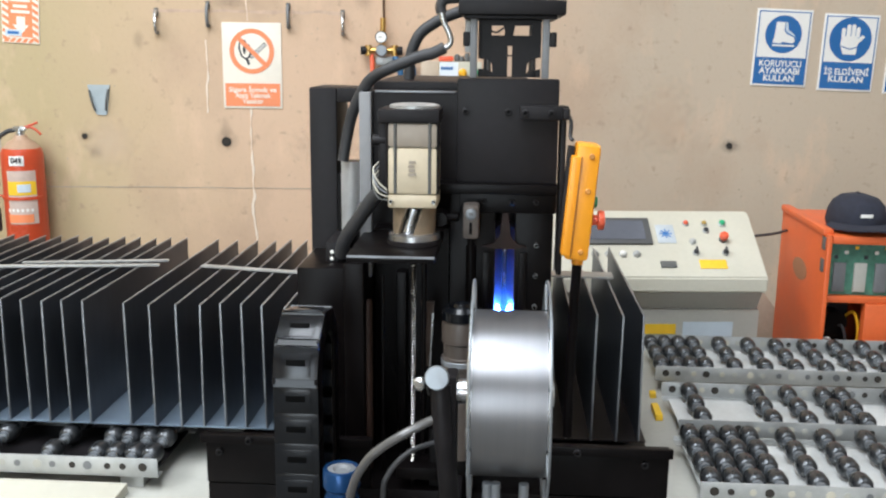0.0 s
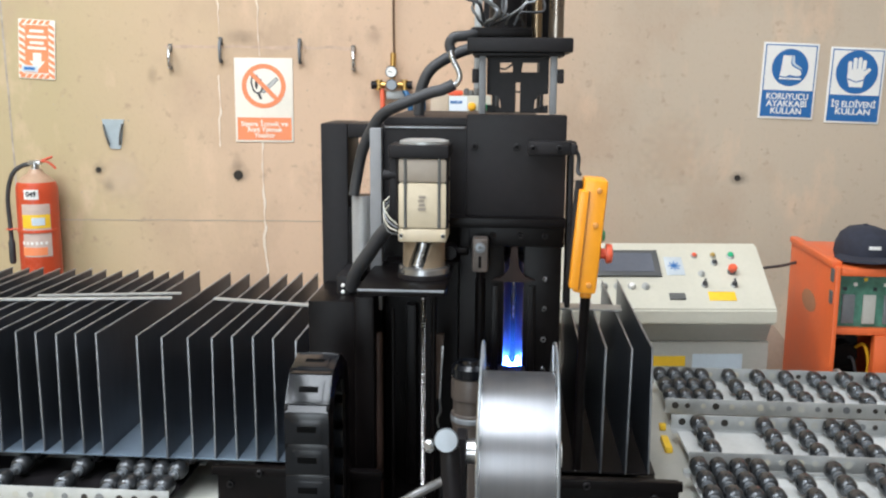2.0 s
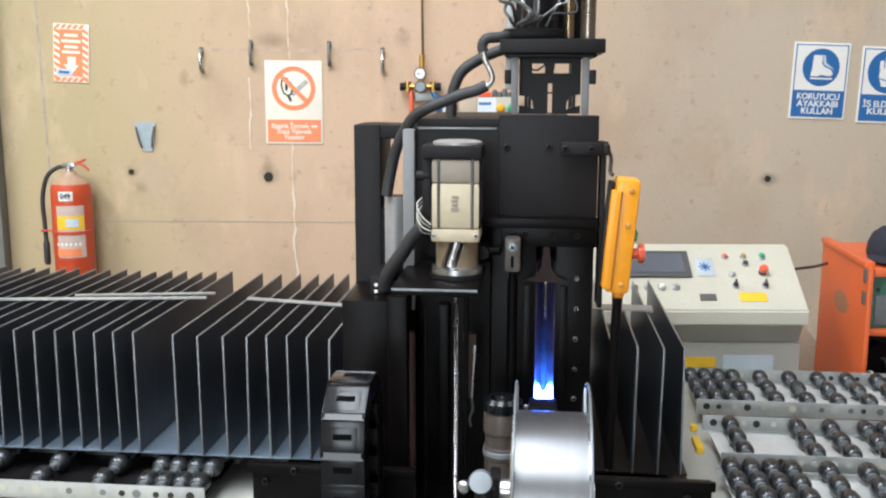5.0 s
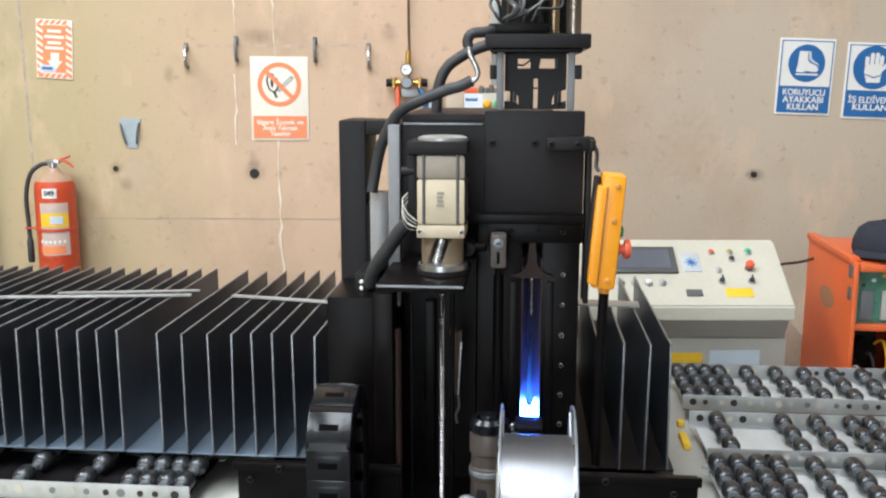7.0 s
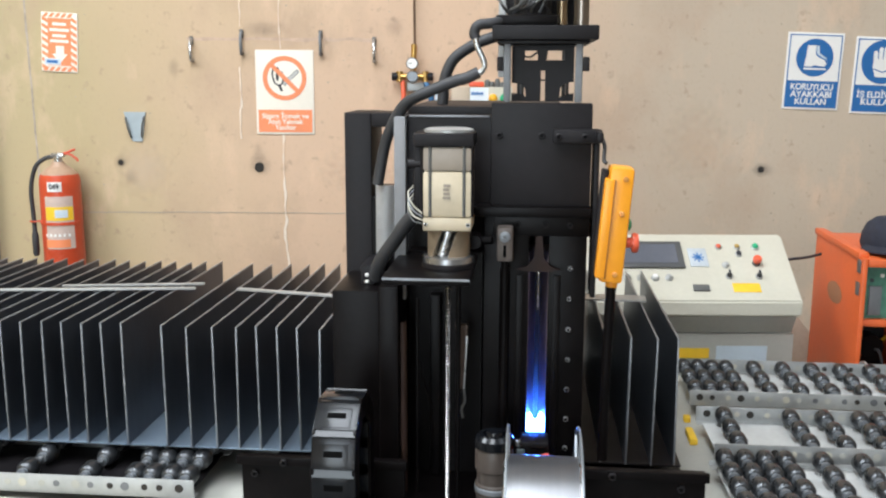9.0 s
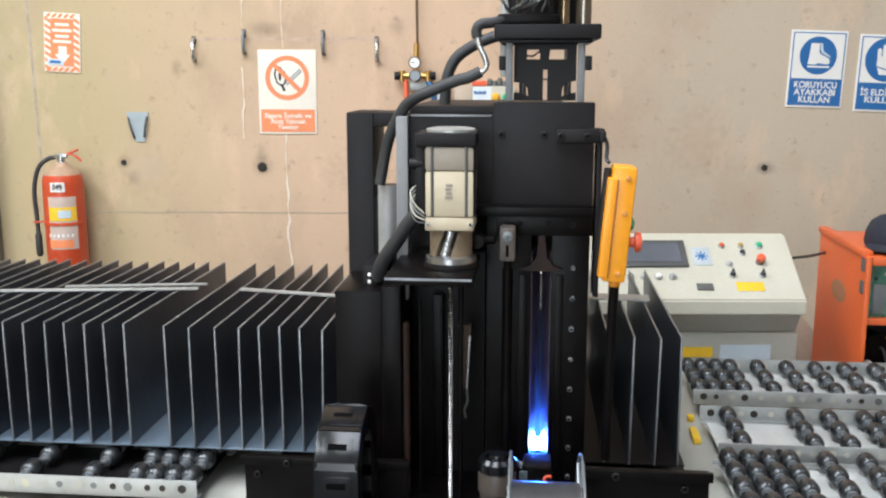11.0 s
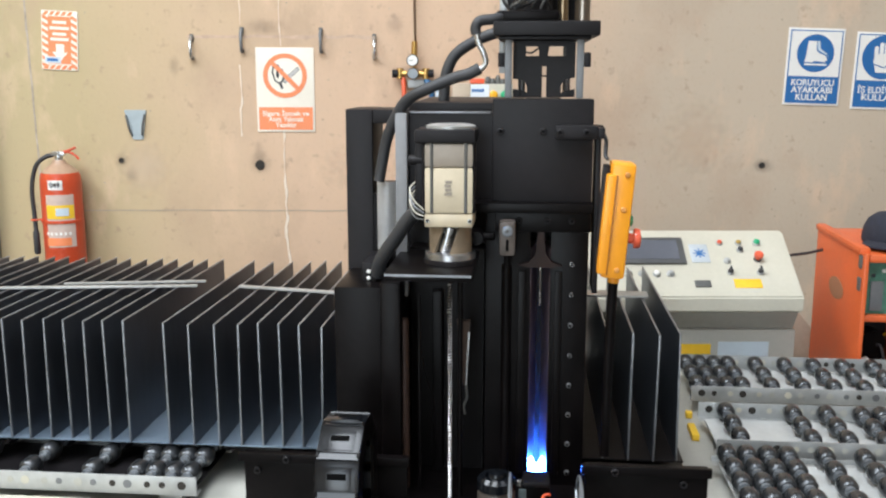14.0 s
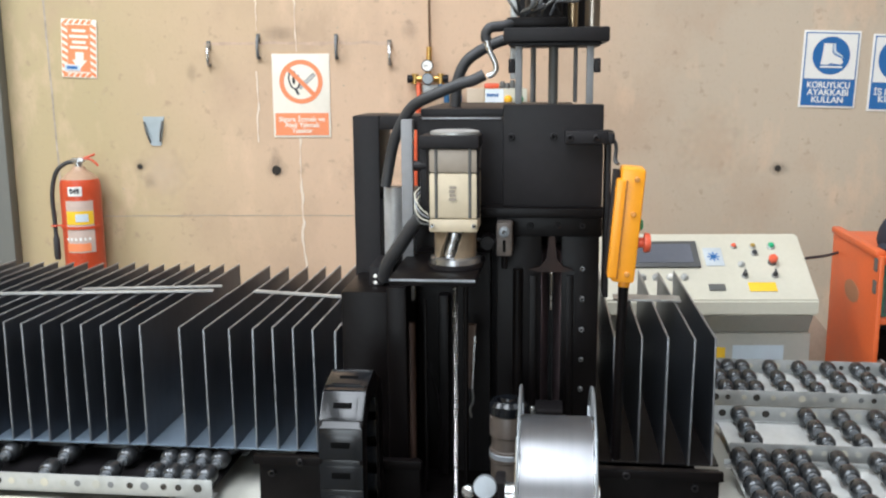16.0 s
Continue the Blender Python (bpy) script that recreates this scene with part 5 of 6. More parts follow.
def console():
    X0, X1, Y0, Y1, ZF, ZB = 0.22, 0.882, 2.268, 2.45, 0.995, 1.127
    t = thing("control_console", "cream control console with sloped button panel", "control console", (0.55, 2.4, 0), PLAIN)

    def side(bm, pts, x0, x1):
        a = [bm.verts.new((x0, y, z)) for y, z in pts]
        b = [bm.verts.new((x1, y, z)) for y, z in pts]
        bm.faces.new(a)
        bm.faces.new(b[::-1])
        for i in range(len(pts)):
            bm.faces.new((a[i], b[i], b[(i + 1) % len(pts)], a[(i + 1) % len(pts)]))
        return bm

    bm = side(B(), [(Y0, ZF), (Y0, ZF - 0.038), (Y0 + 0.06, ZF - 0.045), (2.60, ZF - 0.045), (2.60, ZF), (Y1 + 0.02, ZB), (Y1, ZB)], X0, X1)
    bmesh.ops.bevel(bm, geom=bm.edges[:], offset=0.004, segments=2, affect="EDGES")
    part("desk", bm, CREAM, t)
    bm = side(B(), [(Y0 + 0.03, ZF - 0.046), (Y0 + 0.06, 0.90), (2.60, 0.90), (2.60, ZF - 0.046)], X0 + 0.01, X1 - 0.002)
    part("neck", bm, CREAMGREY, t, "shaded recess below the desk")
    bm = B()
    box(bm, X0 + 0.02, X1 + 0.002, Y0 + 0.05, 2.62, 0.0, 0.899, 0.004)
    part("cabinet", bm, CREAMGREY, t)
    slope = math.degrees(math.atan2(ZB - ZF, Y1 - Y0))
    L = math.hypot(Y1 - Y0, ZB - ZF)
    P = Matrix.Translation((0, Y0, ZF)) @ pose(0, 0, 0, slope, 0, 0)  # x along, y up the panel, z out of it

    def slab(name, x0, x1, s0, s1, h, mat, label="", lift=0.0005, bevel=0.001, parent=t):
        bm = B()
        box(bm, x0, x1, L * s0, L * s1, lift, lift + h, bevel, m=P)
        return part(name, bm, mat, parent, label)

    scr = slab("touch_panel", 0.445, 0.612, 0.48, 0.88, 0.006, surface("bezel_grey", (0.07, 0.07, 0.07), 0.45), "dark touch panel")
    slab("screen", 0.456, 0.596, 0.54, 0.83, 0.0008, SCREEN, lift=0.0068, bevel=0, parent=scr)
    lg = slab("emblem_plate", 0.627, 0.674, 0.51, 0.79, 0.0012, surface("faded_plate", (0.42, 0.45, 0.47), 0.5))
    for a in range(0, 180, 45):
        bm = B()
        box(bm, -0.016, 0.016, -0.0019, 0.0019, 0.0018, 0.0022, m=P @ pose(0.6505, L * 0.65, 0, 0, 0, a))
        part("emblem_bar", bm, SIGNBLUE, lg)

    def knob(name, x, s, r, h, mat, collar=ZINC, label="", mush=False):
        c = P @ Vector((x, L * s, 0))
        n = P.to_3x3() @ Vector((0, 0, 1))
        bm = B()
        lathe(bm, [(r * 1.15, 0), (r * 1.15, 0.004), (r, 0.005)], c, n, seg=18)
        k = part(name, bm, collar, t)
        bm = B()
        prof = [(r * 0.7, 0.004), (r * 0.7, h * 0.5), (r * 1.25, h * 0.55), (r * 1.25, h * 0.85), (r * 0.9, h)] if mush else [(r * 0.85, 0.004), (r * 0.85, h * 0.8), (r * 0.55, h)]
        lathe(bm, prof, c, n, seg=18)
        part("cap", bm, mat, k, label)

    knob("push_button", 0.708, 0.81, 0.0072, 0.010, RED, label="red cap")
    knob("push_button", 0.756, 0.81, 0.0072, 0.010, surface("dull_amber_plastic", (0.42, 0.27, 0.06), 0.35), label="amber cap")
    knob("push_button", 0.803, 0.81, 0.0088, 0.012, GREEN, label="green cap")
    knob("push_button", 0.756, 0.70, 0.0075, 0.011, INK, label="black cap")
    knob("emergency_stop", 0.794, 0.56, 0.009, 0.024, RED, DARKGREY, "red orange mushroom cap", True)
    knob("push_button", 0.715, 0.53, 0.0078, 0.010, ZINC)
    knob("selector_switch", 0.716, 0.36, 0.0075, 0.013, INK)
    knob("selector_switch", 0.791, 0.36, 0.0075, 0.013, INK)
    for x in (0.716, 0.791):
        bm = B()
        box(bm, x - 0.0022, x + 0.0022, L * 0.36 - 0.008, L * 0.36 + 0.008, 0.0135, 0.019, 0.001, m=P)
        part("selector_lever", bm, INK, t)
    for x in (0.46, 0.494, 0.53, 0.565):
        knob("push_button", x, 0.335, 0.0085, 0.011, WHITE if x == 0.53 else ZINC)
    slab("name_plate", 0.620, 0.660, 0.14, 0.23, 0.004, DARKGREY, "dark oval name plate")
    slab("warning_label", 0.719, 0.787, 0.13, 0.26, 0.001, LABELYELLOW, "yellow label")
    for x0, x1, z0, z1, mat in ((0.55, 0.672, 0.836, 0.862, LABELYELLOW), (0.690, 0.818, 0.826, 0.868, PALEBLUE)):
        bm = B()
        box(bm, x0, x1, Y0 + 0.048, Y0 + 0.0495, z0, z1)
        part("cabinet_label", bm, mat, t)
    bm = B()
    tube(bm, [(X1 - 0.01, 2.52, 1.03), (X1 + 0.05, 2.54, 1.045), (X1 + 0.12, 2.56, 1.05), (X1 + 0.2, 2.6, 1.06)], 0.004, 8)
    part("cable", bm, RUBBER, t)


console()


def leaning_board():
    """A board that leans from behind the console down towards the welder."""
    m = Matrix.Translation((1.0726, 2.78, 0.8167)) @ pose(0, 0, 0, 0, 49.9, 0)
    bm = B()
    box(bm, -0.16, 0.955, -0.012, 0.012, -0.14, 0.0, 0.003, m=m)
    solo("leaning_board", bm, surface("brown_beige_board", (0.36, 0.28, 0.21), 0.7, vary=0.2, scale=6), "brown beige board leaning between console and welder", "board", (1.6, 2.78, 0), PLAIN)


leaning_board()


def welder():
    at = (1.12, 2.4, 0.60)
    t = thing("welding_power_source", "orange welding power source with open front", "welder", at, PLAIN)
    Q = Matrix.Translation((1.008, 2.24, 0)) @ pose(0, 0, 0, 0, 0, -6)
    w, d, z0, z1 = 0.34, 0.40, 0.60, 1.108
    bm = B()
    box(bm, 0, 0.012, 0, d, z0, z1, 0.004, m=Q)
    part("side_panel", bm, ORANGE, t)
    bm = B()
    box(bm, w - 0.012, w, 0, d, z0, z1, 0.004, m=Q)
    part("side_panel", bm, ORANGE, t)
    bm = B()
    box(bm, 0.0125, w - 0.0125, 0, d, z1 - 0.022, z1 - 0.001, 0.006, m=Q)
    box(bm, -0.006, 0.02, 0.02, d, z1 - 0.006, z1 + 0.012, 0.006, m=Q)
    part("top_cover", bm, ORANGE, t)
    bm = B()
    box(bm, 0.0125, w - 0.0125, 0.02, 0.05, 0.935, 0.952, 0.003, m=Q)
    box(bm, 0.0125, w - 0.0125, d - 0.02, d, z0, z1 - 0.03, 0.003, m=Q)
    box(bm, 0.0125, w - 0.0125, 0.02, d, z0, z0 + 0.02, 0.003, m=Q)
    box(bm, 0.11, w - 0.0125, 0.015, 0.045, z0 + 0.02, 0.935, 0.003, m=Q)
    part("front_frame", bm, ORANGE, t)
    bm = B()
    box(bm, 0.0125, w - 0.0125, 0.035, 0.05, 0.953, z1 - 0.0235, m=Q)
    board = part("control_board", bm, PCB, t, "green control board")
    for i in range(4):
        bm = B()
        x = 0.045 + i * 0.05
        box(bm, x - 0.016, x + 0.014, 0.028, 0.0348, 0.962, 1.035, 0.002, m=Q)
        part("module", bm, (GREYPAINT, CREAMGREY)[i % 2], board)
    for i in range(9):
        bm = B()
        x = 0.03 + i * 0.024
        box(bm, x, x + 0.008, 0.03, 0.0345, 1.045 + 0.012 * (i % 3), 1.053 + 0.012 * (i % 3), m=Q)
        part("component", bm, (INK, WHITE, LABELYELLOW)[i % 3], board)
    bm = B()
    box(bm, 0.0125, 0.105, 0.12, 0.13, z0 + 0.02, 0.934, m=Q)
    part("inner_wall", bm, BLACK, t)
    for i in range(3):
        bm = B()
        c = Q @ Vector((0.03 + 0.028 * i, 0.11, 0.80 + 0.035 * i))
        tube(bm, [c, c + Vector((0.01, -0.05, 0.03)), c + Vector((0.02, -0.06, -0.03)), c + Vector((0.01, -0.03, -0.09))], 0.004, 8)
        part("wire", bm, (WHITE, RUBBER, AMBER)[i], t)
    bm = B()
    cyl(bm, Q @ Vector((0.06, 0.12, 0.87)), Q @ Vector((0.06, 0.07, 0.87)), 0.03, seg=20)
    part("wire_feeder", bm, BLACKGREASE, t)
    for z in (1.03, 0.80, 1.085):
        bm = B()
        box(bm, -0.004, 0.0, 0.012, 0.032, z - 0.016, z + 0.016, 0.001, m=Q)
        part("corner_clip", bm, DARKGREY, t)
    bm = B()
    n = 24
    m2 = Q @ Matrix.Translation((0, 0.2, 0.98)) @ pose(0, 0, 0, 0, 0, -90)
    prism(bm, [(0.06 * math.cos(2 * math.pi * i / n), 0.028 * math.sin(2 * math.pi * i / n)) for i in range(n)], m2, 0.001)
    part("oval_badge", bm, surface("dull_badge", (0.35, 0.16, 0.08), 0.5), t)
    # stand that carries it
    s = thing("welder_stand", "grey steel stand under the welder", "stand", (1.12, 2.4, 0), PLAIN)
    bm = B()
    box(bm, -0.05, w + 0.05, -0.02, d + 0.04, 0.56, 0.5995, 0.004, m=Q)
    part("top", bm, CREAMGREY, s)
    for x in (0.0, w):
        for y in (0.02, d):
            bm = B()
            box(bm, x - 0.02, x + 0.02, y - 0.02, y + 0.02, 0, 0.56, 0.003, m=Q)
            part("leg", bm, CREAMGREY, s)
    # cap
    c = thing("cap", "dark navy peaked cap lying on the welder", "cap", (1.10, 2.36, 1.121), PLAIN)
    K = Q @ Matrix.Translation((0.105, 0.13, z1 + 0.0)) @ Matrix.Scale(0.80, 4)
    bm = B()
    prof = [(0.082, 0.0), (0.086, 0.012), (0.084, 0.045), (0.074, 0.075), (0.052, 0.096), (0.02, 0.105), (0.001, 0.106)]
    lathe(bm, prof, (0, 0, 0), seg=30)
    bmesh.ops.scale(bm, vec=(1.05, 1.2, 1), verts=bm.verts)
    bmesh.ops.transform(bm, matrix=K @ pose(0, 0, 0.002, 0, 4, 0), verts=bm.verts)
    part("crown", bm, FABRIC, c)
    bm = B()
    rows = []
    n = 14
    for lift in (0, 0.004):
        for k in range(2):
            rows.append([bm.verts.new(K @ Vector(((0.082 + 0.07 * k * math.cos(a)) * math.sin(a) * 1.05, -(0.082 + 0.075 * k * math.cos(a)) * math.cos(a) * 1.2, 0.006 + lift - 0.0 * k - 0.012 * abs(math.sin(a)) * k + 0.012))) for a in [math.radians(-75 + 150 * i / n) for i in range(n + 1)]])
    for a, b in ((0, 1), (2, 3), (1, 3), (0, 2)):
        for i in range(n):
            bm.faces.new((rows[a][i], rows[a][i + 1], rows[b][i + 1], rows[b][i]))
    part("peak", bm, FABRIC, c)
    bm = B()
    lathe(bm, [(0.006, 0), (0.005, 0.004), (0.001, 0.005)], K @ Vector((0, 0, 0.107)), seg=12)
    part("top_button", bm, FABRIC, c)
    bm = B()
    box(bm, -0.02, 0.016, -0.1025, -0.1, 0.045, 0.056, 0.001, m=K)
    part("badge_bar", bm, WHITE, c)
    b = thing("spray_bottle", "small white and blue bottle on the welder", "bottle", (1.2, 2.36, 1.12), PLAIN)
    o = Q @ Vector((0.245, 0.1, z1 + 0.001))
    bm = B()
    lathe(bm, [(0.026, 0), (0.028, 0.004), (0.028, 0.09), (0.02, 0.105), (0.012, 0.11)], o, seg=22)
    part("body", bm, WHITE, b)
    bm = B()
    lathe(bm, [(0.0284, 0.02), (0.0284, 0.07)], o, seg=22)
    part("label_band", bm, SIGNBLUE, b)
    bm = B()
    lathe(bm, [(0.013, 0.1105), (0.013, 0.135), (0.009, 0.138)], o, seg=16)
    part("cap", bm, RED, b)


welder()

# ---- welding carriage: everything that travels down the column ----


def drop(t):
    """Height of the carriage against its start."""
    keys = ((0, 0), (4, -0.0743), (8, -0.1475), (11.5, -0.211), (13.45, -0.2394), (14.6, -0.2394), (15.0, -0.229), (15.25, -0.206), (15.5, -0.177), (15.75, -0.144), (16.0, -0.112), (17, -0.02))
    for (a, p), (b, q) in zip(keys, keys[1:]):
        if t <= b:
            return p + (q - p) * (t - a) / (b - a)
    return keys[-1][1]


SPOOL = (0.0198, 1.15, 1.1217)


def spool():
    u, v, z = SPOOL
    t = thing("wire_spool", "large bright spool of welding wire on the carriage", "wire spool", SPOOL)
    for s, name in ((-1, "flange"), (1, "flange")):
        bm = B()
        o = (u + s * 0.0456, v, z)
        lathe(bm, [(0.026, -0.001), (0.1018, -0.001), (0.1018, 0.001), (0.026, 0.001)], o, (1, 0, 0), seg=72)
        fl = part(name, bm, STEEL, t)
        bm = B()
        lathe(bm, [(0.1388, -0.0014), (0.1408, -0.0014), (0.1415, 0), (0.1408, 0.0014), (0.1388, 0.0014), (0.1382, 0), (0.1388, -0.0014)], o, (1, 0, 0), seg=72, caps=False)
        part("rolled_rim", bm, KNOB, fl)
        for k in range(8):
            a = math.radians(22.5 + 45 * k)
            bm = B()
            cyl(bm, (o[0], v + 0.105 * math.cos(a), z + 0.105 * math.sin(a)), (o[0], v + 0.1395 * math.cos(a), z + 0.1395 * math.sin(a)), 0.0022, seg=8)
            part("spoke", bm, KNOB, fl)
        bm = B()
        lathe(bm, [(0.091, 0.0), (0.095, s * 0.0035), (0.099, 0.0)], (o[0] + s * 0.0008, v, z), (1, 0, 0), seg=60, caps=False)
        part("pressed_bead", bm, STEEL, fl)
    bm = B()
    n = 62
    prof = []
    for i in range(n):
        x = -0.044 + 0.088 * i / (n - 1)
        prof.append((0.1026 + (0.00012 if i % 2 else 0), x))
    lathe(bm, prof, SPOOL, (1, 0, 0), seg=80)
    part("wire_winding", bm, WIRE, t, "tight bright layers of wire")
    return t


WIRE_SPOOL = spool()


def carriage():
    t = thing("welding_carriage", "black welding carriage with torch, feeder and spool arm", "carriage", (0.0, 1.40, 1.0))
    bm = B()
    box(bm, -0.10, 0.088, 1.418, 1.476, 0.60, 0.955, 0.003)
    box(bm, -0.17, -0.10, 1.40, 1.46, 0.66, 0.80, 0.003)
    part("body", bm, BLACKGREASE, t)
    # spindle and arm of the spool
    bm = B()
    cyl(bm, (-0.046, 1.15, 1.1217), (0.076, 1.15, 1.1217), 0.016)
    part("spindle", bm, STEEL, t)
    bm = B()
    box(bm, -0.058, -0.044, 1.132, 1.172, 0.82, 1.145, 0.004)
    box(bm, -0.058, -0.044, 1.172, 1.43, 0.82, 0.90, 0.004)
    part("spool_arm", bm, BLACK, t)
    bm = B()
    tube(bm, [(-0.062, 1.09, 1.15), (-0.060, 1.085, 1.12), (-0.055, 1.085, 1.07), (-0.05, 1.10, 1.0), (-0.05, 1.16, 0.90)], 0.0125)
    part("brake_lever", bm, BLACK, t)
    bm = B()
    lathe(bm, [(0.008, -0.03), (0.008, 0), (0.0138, 0.001), (0.0147, 0.009), (0.0134, 0.013), (0.0, 0.0135)], (-0.0655, 1.085, 1.162), (0.0, -1, 0.25), seg=28)
    part("knob", bm, KNOB, t, "round metal tension knob")
    bm = B()
    lathe(bm, [(0.006, 0), (0.008, 0.003), (0.008, 0.010), (0.005, 0.013)], (-0.084, 1.09, 1.153), (-0.4, -1, 0.1), seg=18)
    part("small_knob", bm, STEEL, t)
    bm = B()
    lathe(bm, [(0.007, 0), (0.007, 0.022), (0.004, 0.024)], (-0.082, 1.094, 1.153), (1, 0.1, 0), seg=14)
    part("knob_block", bm, BLACKGREASE, t)
    # wire feed motor
    u, v = -0.050, 1.38
    bm = B()
    lathe(bm, [(0.027, 0.92), (0.027, 1.06), (0.029, 1.062), (0.029, 1.078), (0.026, 1.08), (0.026, 1.10), (0.029, 1.102), (0.029, 1.128), (0.027, 1.134)], (u, v, 0.013), seg=32)
    fm = part("feed_motor", bm, surface("grey_motor_paint", (0.07, 0.055, 0.046), 0.42, vary=0.25), t, "brown grey cylindrical feed motor")
    bm = B()
    lathe(bm, [(0.0295, 1.136), (0.0295, 1.150), (0.024, 1.156), (0.018, 1.156), (0.016, 1.150), (0.014, 1.152), (0.012, 1.160), (0.0, 1.163)], (u, v, 0.013), seg=32)
    part("motor_cap", bm, PLASTIC, fm)
    bm = B()
    lathe(bm, [(0.0275, 1.065), (0.0297, 1.067), (0.0297, 1.074), (0.0275, 1.076)], (u, v, 0.013), seg=32)
    part("motor_band", bm, KNOB, fm)
    bm = B()
    box(bm, -0.075, -0.03, 1.375, 1.43, 0.86, 0.93, 0.003)
    part("motor_mount", bm, BLACKGREASE, t)
    # torch block with nozzle under the arc
    bm = B()
    box(bm, -0.012, 0.034, 1.425, 1.475, 0.93, 1.130, 0.004)
    block = part("torch_block", bm, BLACKGREASE, t)
    bm = B()
    box(bm, -0.0165, -0.004, 1.419, 1.4245, 1.03, 1.128, 0.002)
    part("side_clamp", bm, surface("teal_grey_paint", (0.10, 0.125, 0.125), 0.45, 0.2, vary=0.25), block, "teal grey clamp plate")
    bm = B()
    box(bm, -0.010, 0.033, 1.422, 1.47, 1.1305, 1.139, 0.003)
    part("top_bar", bm, BLACK, block, "worn steel top bar")
    bm = B()
    lathe(bm, [(0.0035, 0), (0.0045, 0.002), (0.0045, 0.010), (0.003, 0.012)], (-0.0145, 1.43, 1.1285), seg=14)
    part("clamp_nut", bm, STEEL, block)
    bm = B()
    coil = [(0.0275 + 0.0055 * math.cos(k * 0.9), 1.4185 + 0.0055 * math.sin(k * 0.9), 1.122 - 0.0016 * k) for k in range(40)]
    tube(bm, coil, 0.0022, 8, 3)
    part("gas_coil", bm, REDHOSE, block, "orange red coiled hose")
    bm = B()
    cyl(bm, (-0.024, 1.44, 1.05), (-0.024, 1.44, 1.10), 0.007, 0.005, seg=14)
    cyl(bm, (-0.012, 1.45, 1.058), (-0.024, 1.44, 1.058), 0.006, seg=12)
    part("nozzle_pipe", bm, STEEL, t)
    bm = B()
    lathe(bm, [(0.0145, 0), (0.0145, 0.02), (0.010, 0.03), (0.007, 0.034), (0.005, 0.034), (0.005, 0.02)], (0.012, 1.482, 1.046), seg=20)
    part("nozzle", bm, COPPER, t, "copper welding nozzle")
    # hoses to the left with the blue filter can
    bm = B()
    tube(bm, [(-0.056, 1.09, 1.112), (-0.071, 1.085, 1.108), (-0.101, 1.08, 1.093), (-0.129, 1.08, 1.074), (-0.149, 1.08, 1.055), (-0.167, 1.085, 1.02), (-0.172, 1.10, 0.97), (-0.16, 1.15, 0.80)], 0.0058, 12)
    part("torch_hose", bm, surface("shiny_grey_hose", (0.075, 0.072, 0.07), 0.22, spec=0.8), t, "grey black torch hose")
    bm = B()
    tube(bm, [(-0.07, 1.13, 1.06), (-0.10, 1.11, 1.055), (-0.125, 1.10, 1.03), (-0.132, 1.10, 0.99), (-0.13, 1.14, 0.80)], 0.0035, 10)
    part("thin_hose", bm, RUBBER, t)
    bm = B()
    lathe(bm, [(0.021, 0.70), (0.0235, 0.702), (0.0235, 0.868), (0.0205, 0.874), (0.0205, 0.882), (0.0245, 0.886), (0.0245, 0.908), (0.0225, 0.911), (0.0195, 0.911), (0.0185, 0.905)], (-0.196, 1.17, 0.092), seg=26)
    can = part("filter_can", bm, BLUECAN, t, "blue filter can")
    bm = B()
    lathe(bm, [(0.0190, 0.904), (0.0190, 0.9085), (0.012, 0.9095), (0.008, 0.906), (0.0, 0.906)], (-0.196, 1.17, 0.092), seg=22)
    part("can_cap", bm, GREYPAINT, can, "grey cap set into the can")
    bm = B()
    lathe(bm, [(0.0262, 0.70), (0.0262, 0.852), (0.0236, 0.853)], (-0.196, 1.17, 0.092), seg=22)
    part("can_sleeve", bm, surface("tan_sleeve", (0.30, 0.19, 0.13), 0.6), can, "tan sleeve round the can")
    bm = B()
    box(bm, -0.20, -0.13, 1.18, 1.42, 0.76, 0.80, 0.003)
    part("hose_bracket", bm, BLACKGREASE, t)
    bm = B()
    for uu in (-0.004, 0.006, 0.040):
        cyl(bm, (uu, 1.085, 0.80), (uu, 1.085, 1.03), 0.006, seg=12)
    part("support_rods", bm, KNOB, t)
    bm = B()
    box(bm, -0.046, 0.06, 1.07, 1.42, 0.775, 0.80, 0.003)
    part("support_plate", bm, BLACK, t)
    bm = B()
    box(bm, -0.15, -0.085, 1.395, 1.45, 0.88, 0.90, 0.002)
    part("screw_nut", bm, BLACKGREASE, t)
    return t


CARRIAGE = carriage()

ARC_AT = (0.0125, 1.547, 1.112)


def arc():
    """The light of the weld: a blunt core between the slot walls; its two prongs stand for the glare on them."""
    bm = B()
    prism(bm, [(-0.0098, -0.015), (0.0098, -0.015), (0.0104, 0.006), (0.0106, 0.028), (0.0088, 0.014), (0.004, 0.003), (0.0, 0.001), (-0.004, 0.003), (-0.0088, 0.014), (-0.0106, 0.028), (-0.0104, 0.006)], Matrix.Translation(ARC_AT), 0.010)
    return solo("welding_arc", bm, ARC, "blue white welding arc burning in the slot", "welding arc", ARC_AT)


WELD_ARC = arc()


def embers():
    bm = B()
    for u, z, r in ((0.0045, 0.0, 0.0018), (0.0085, 0.001, 0.0016), (0.013, 0.0, 0.002), (0.0195, 0.0, 0.0018), (0.0045, 0.005, 0.0011), (0.020, 0.006, 0.0012), (0.012, 0.004, 0.001)):
        lathe(bm, [(r * 0.6, -r), (r, 0), (r * 0.7, r), (r * 0.2, r * 1.8)], (u, 1.535, 1.100 + z), seg=8)
    return solo("hot_weld_end", bm, EMBER, "glowing orange end of the weld seam", "embers", (0.0125, 1.535, 1.100))


HOT_END = embers()

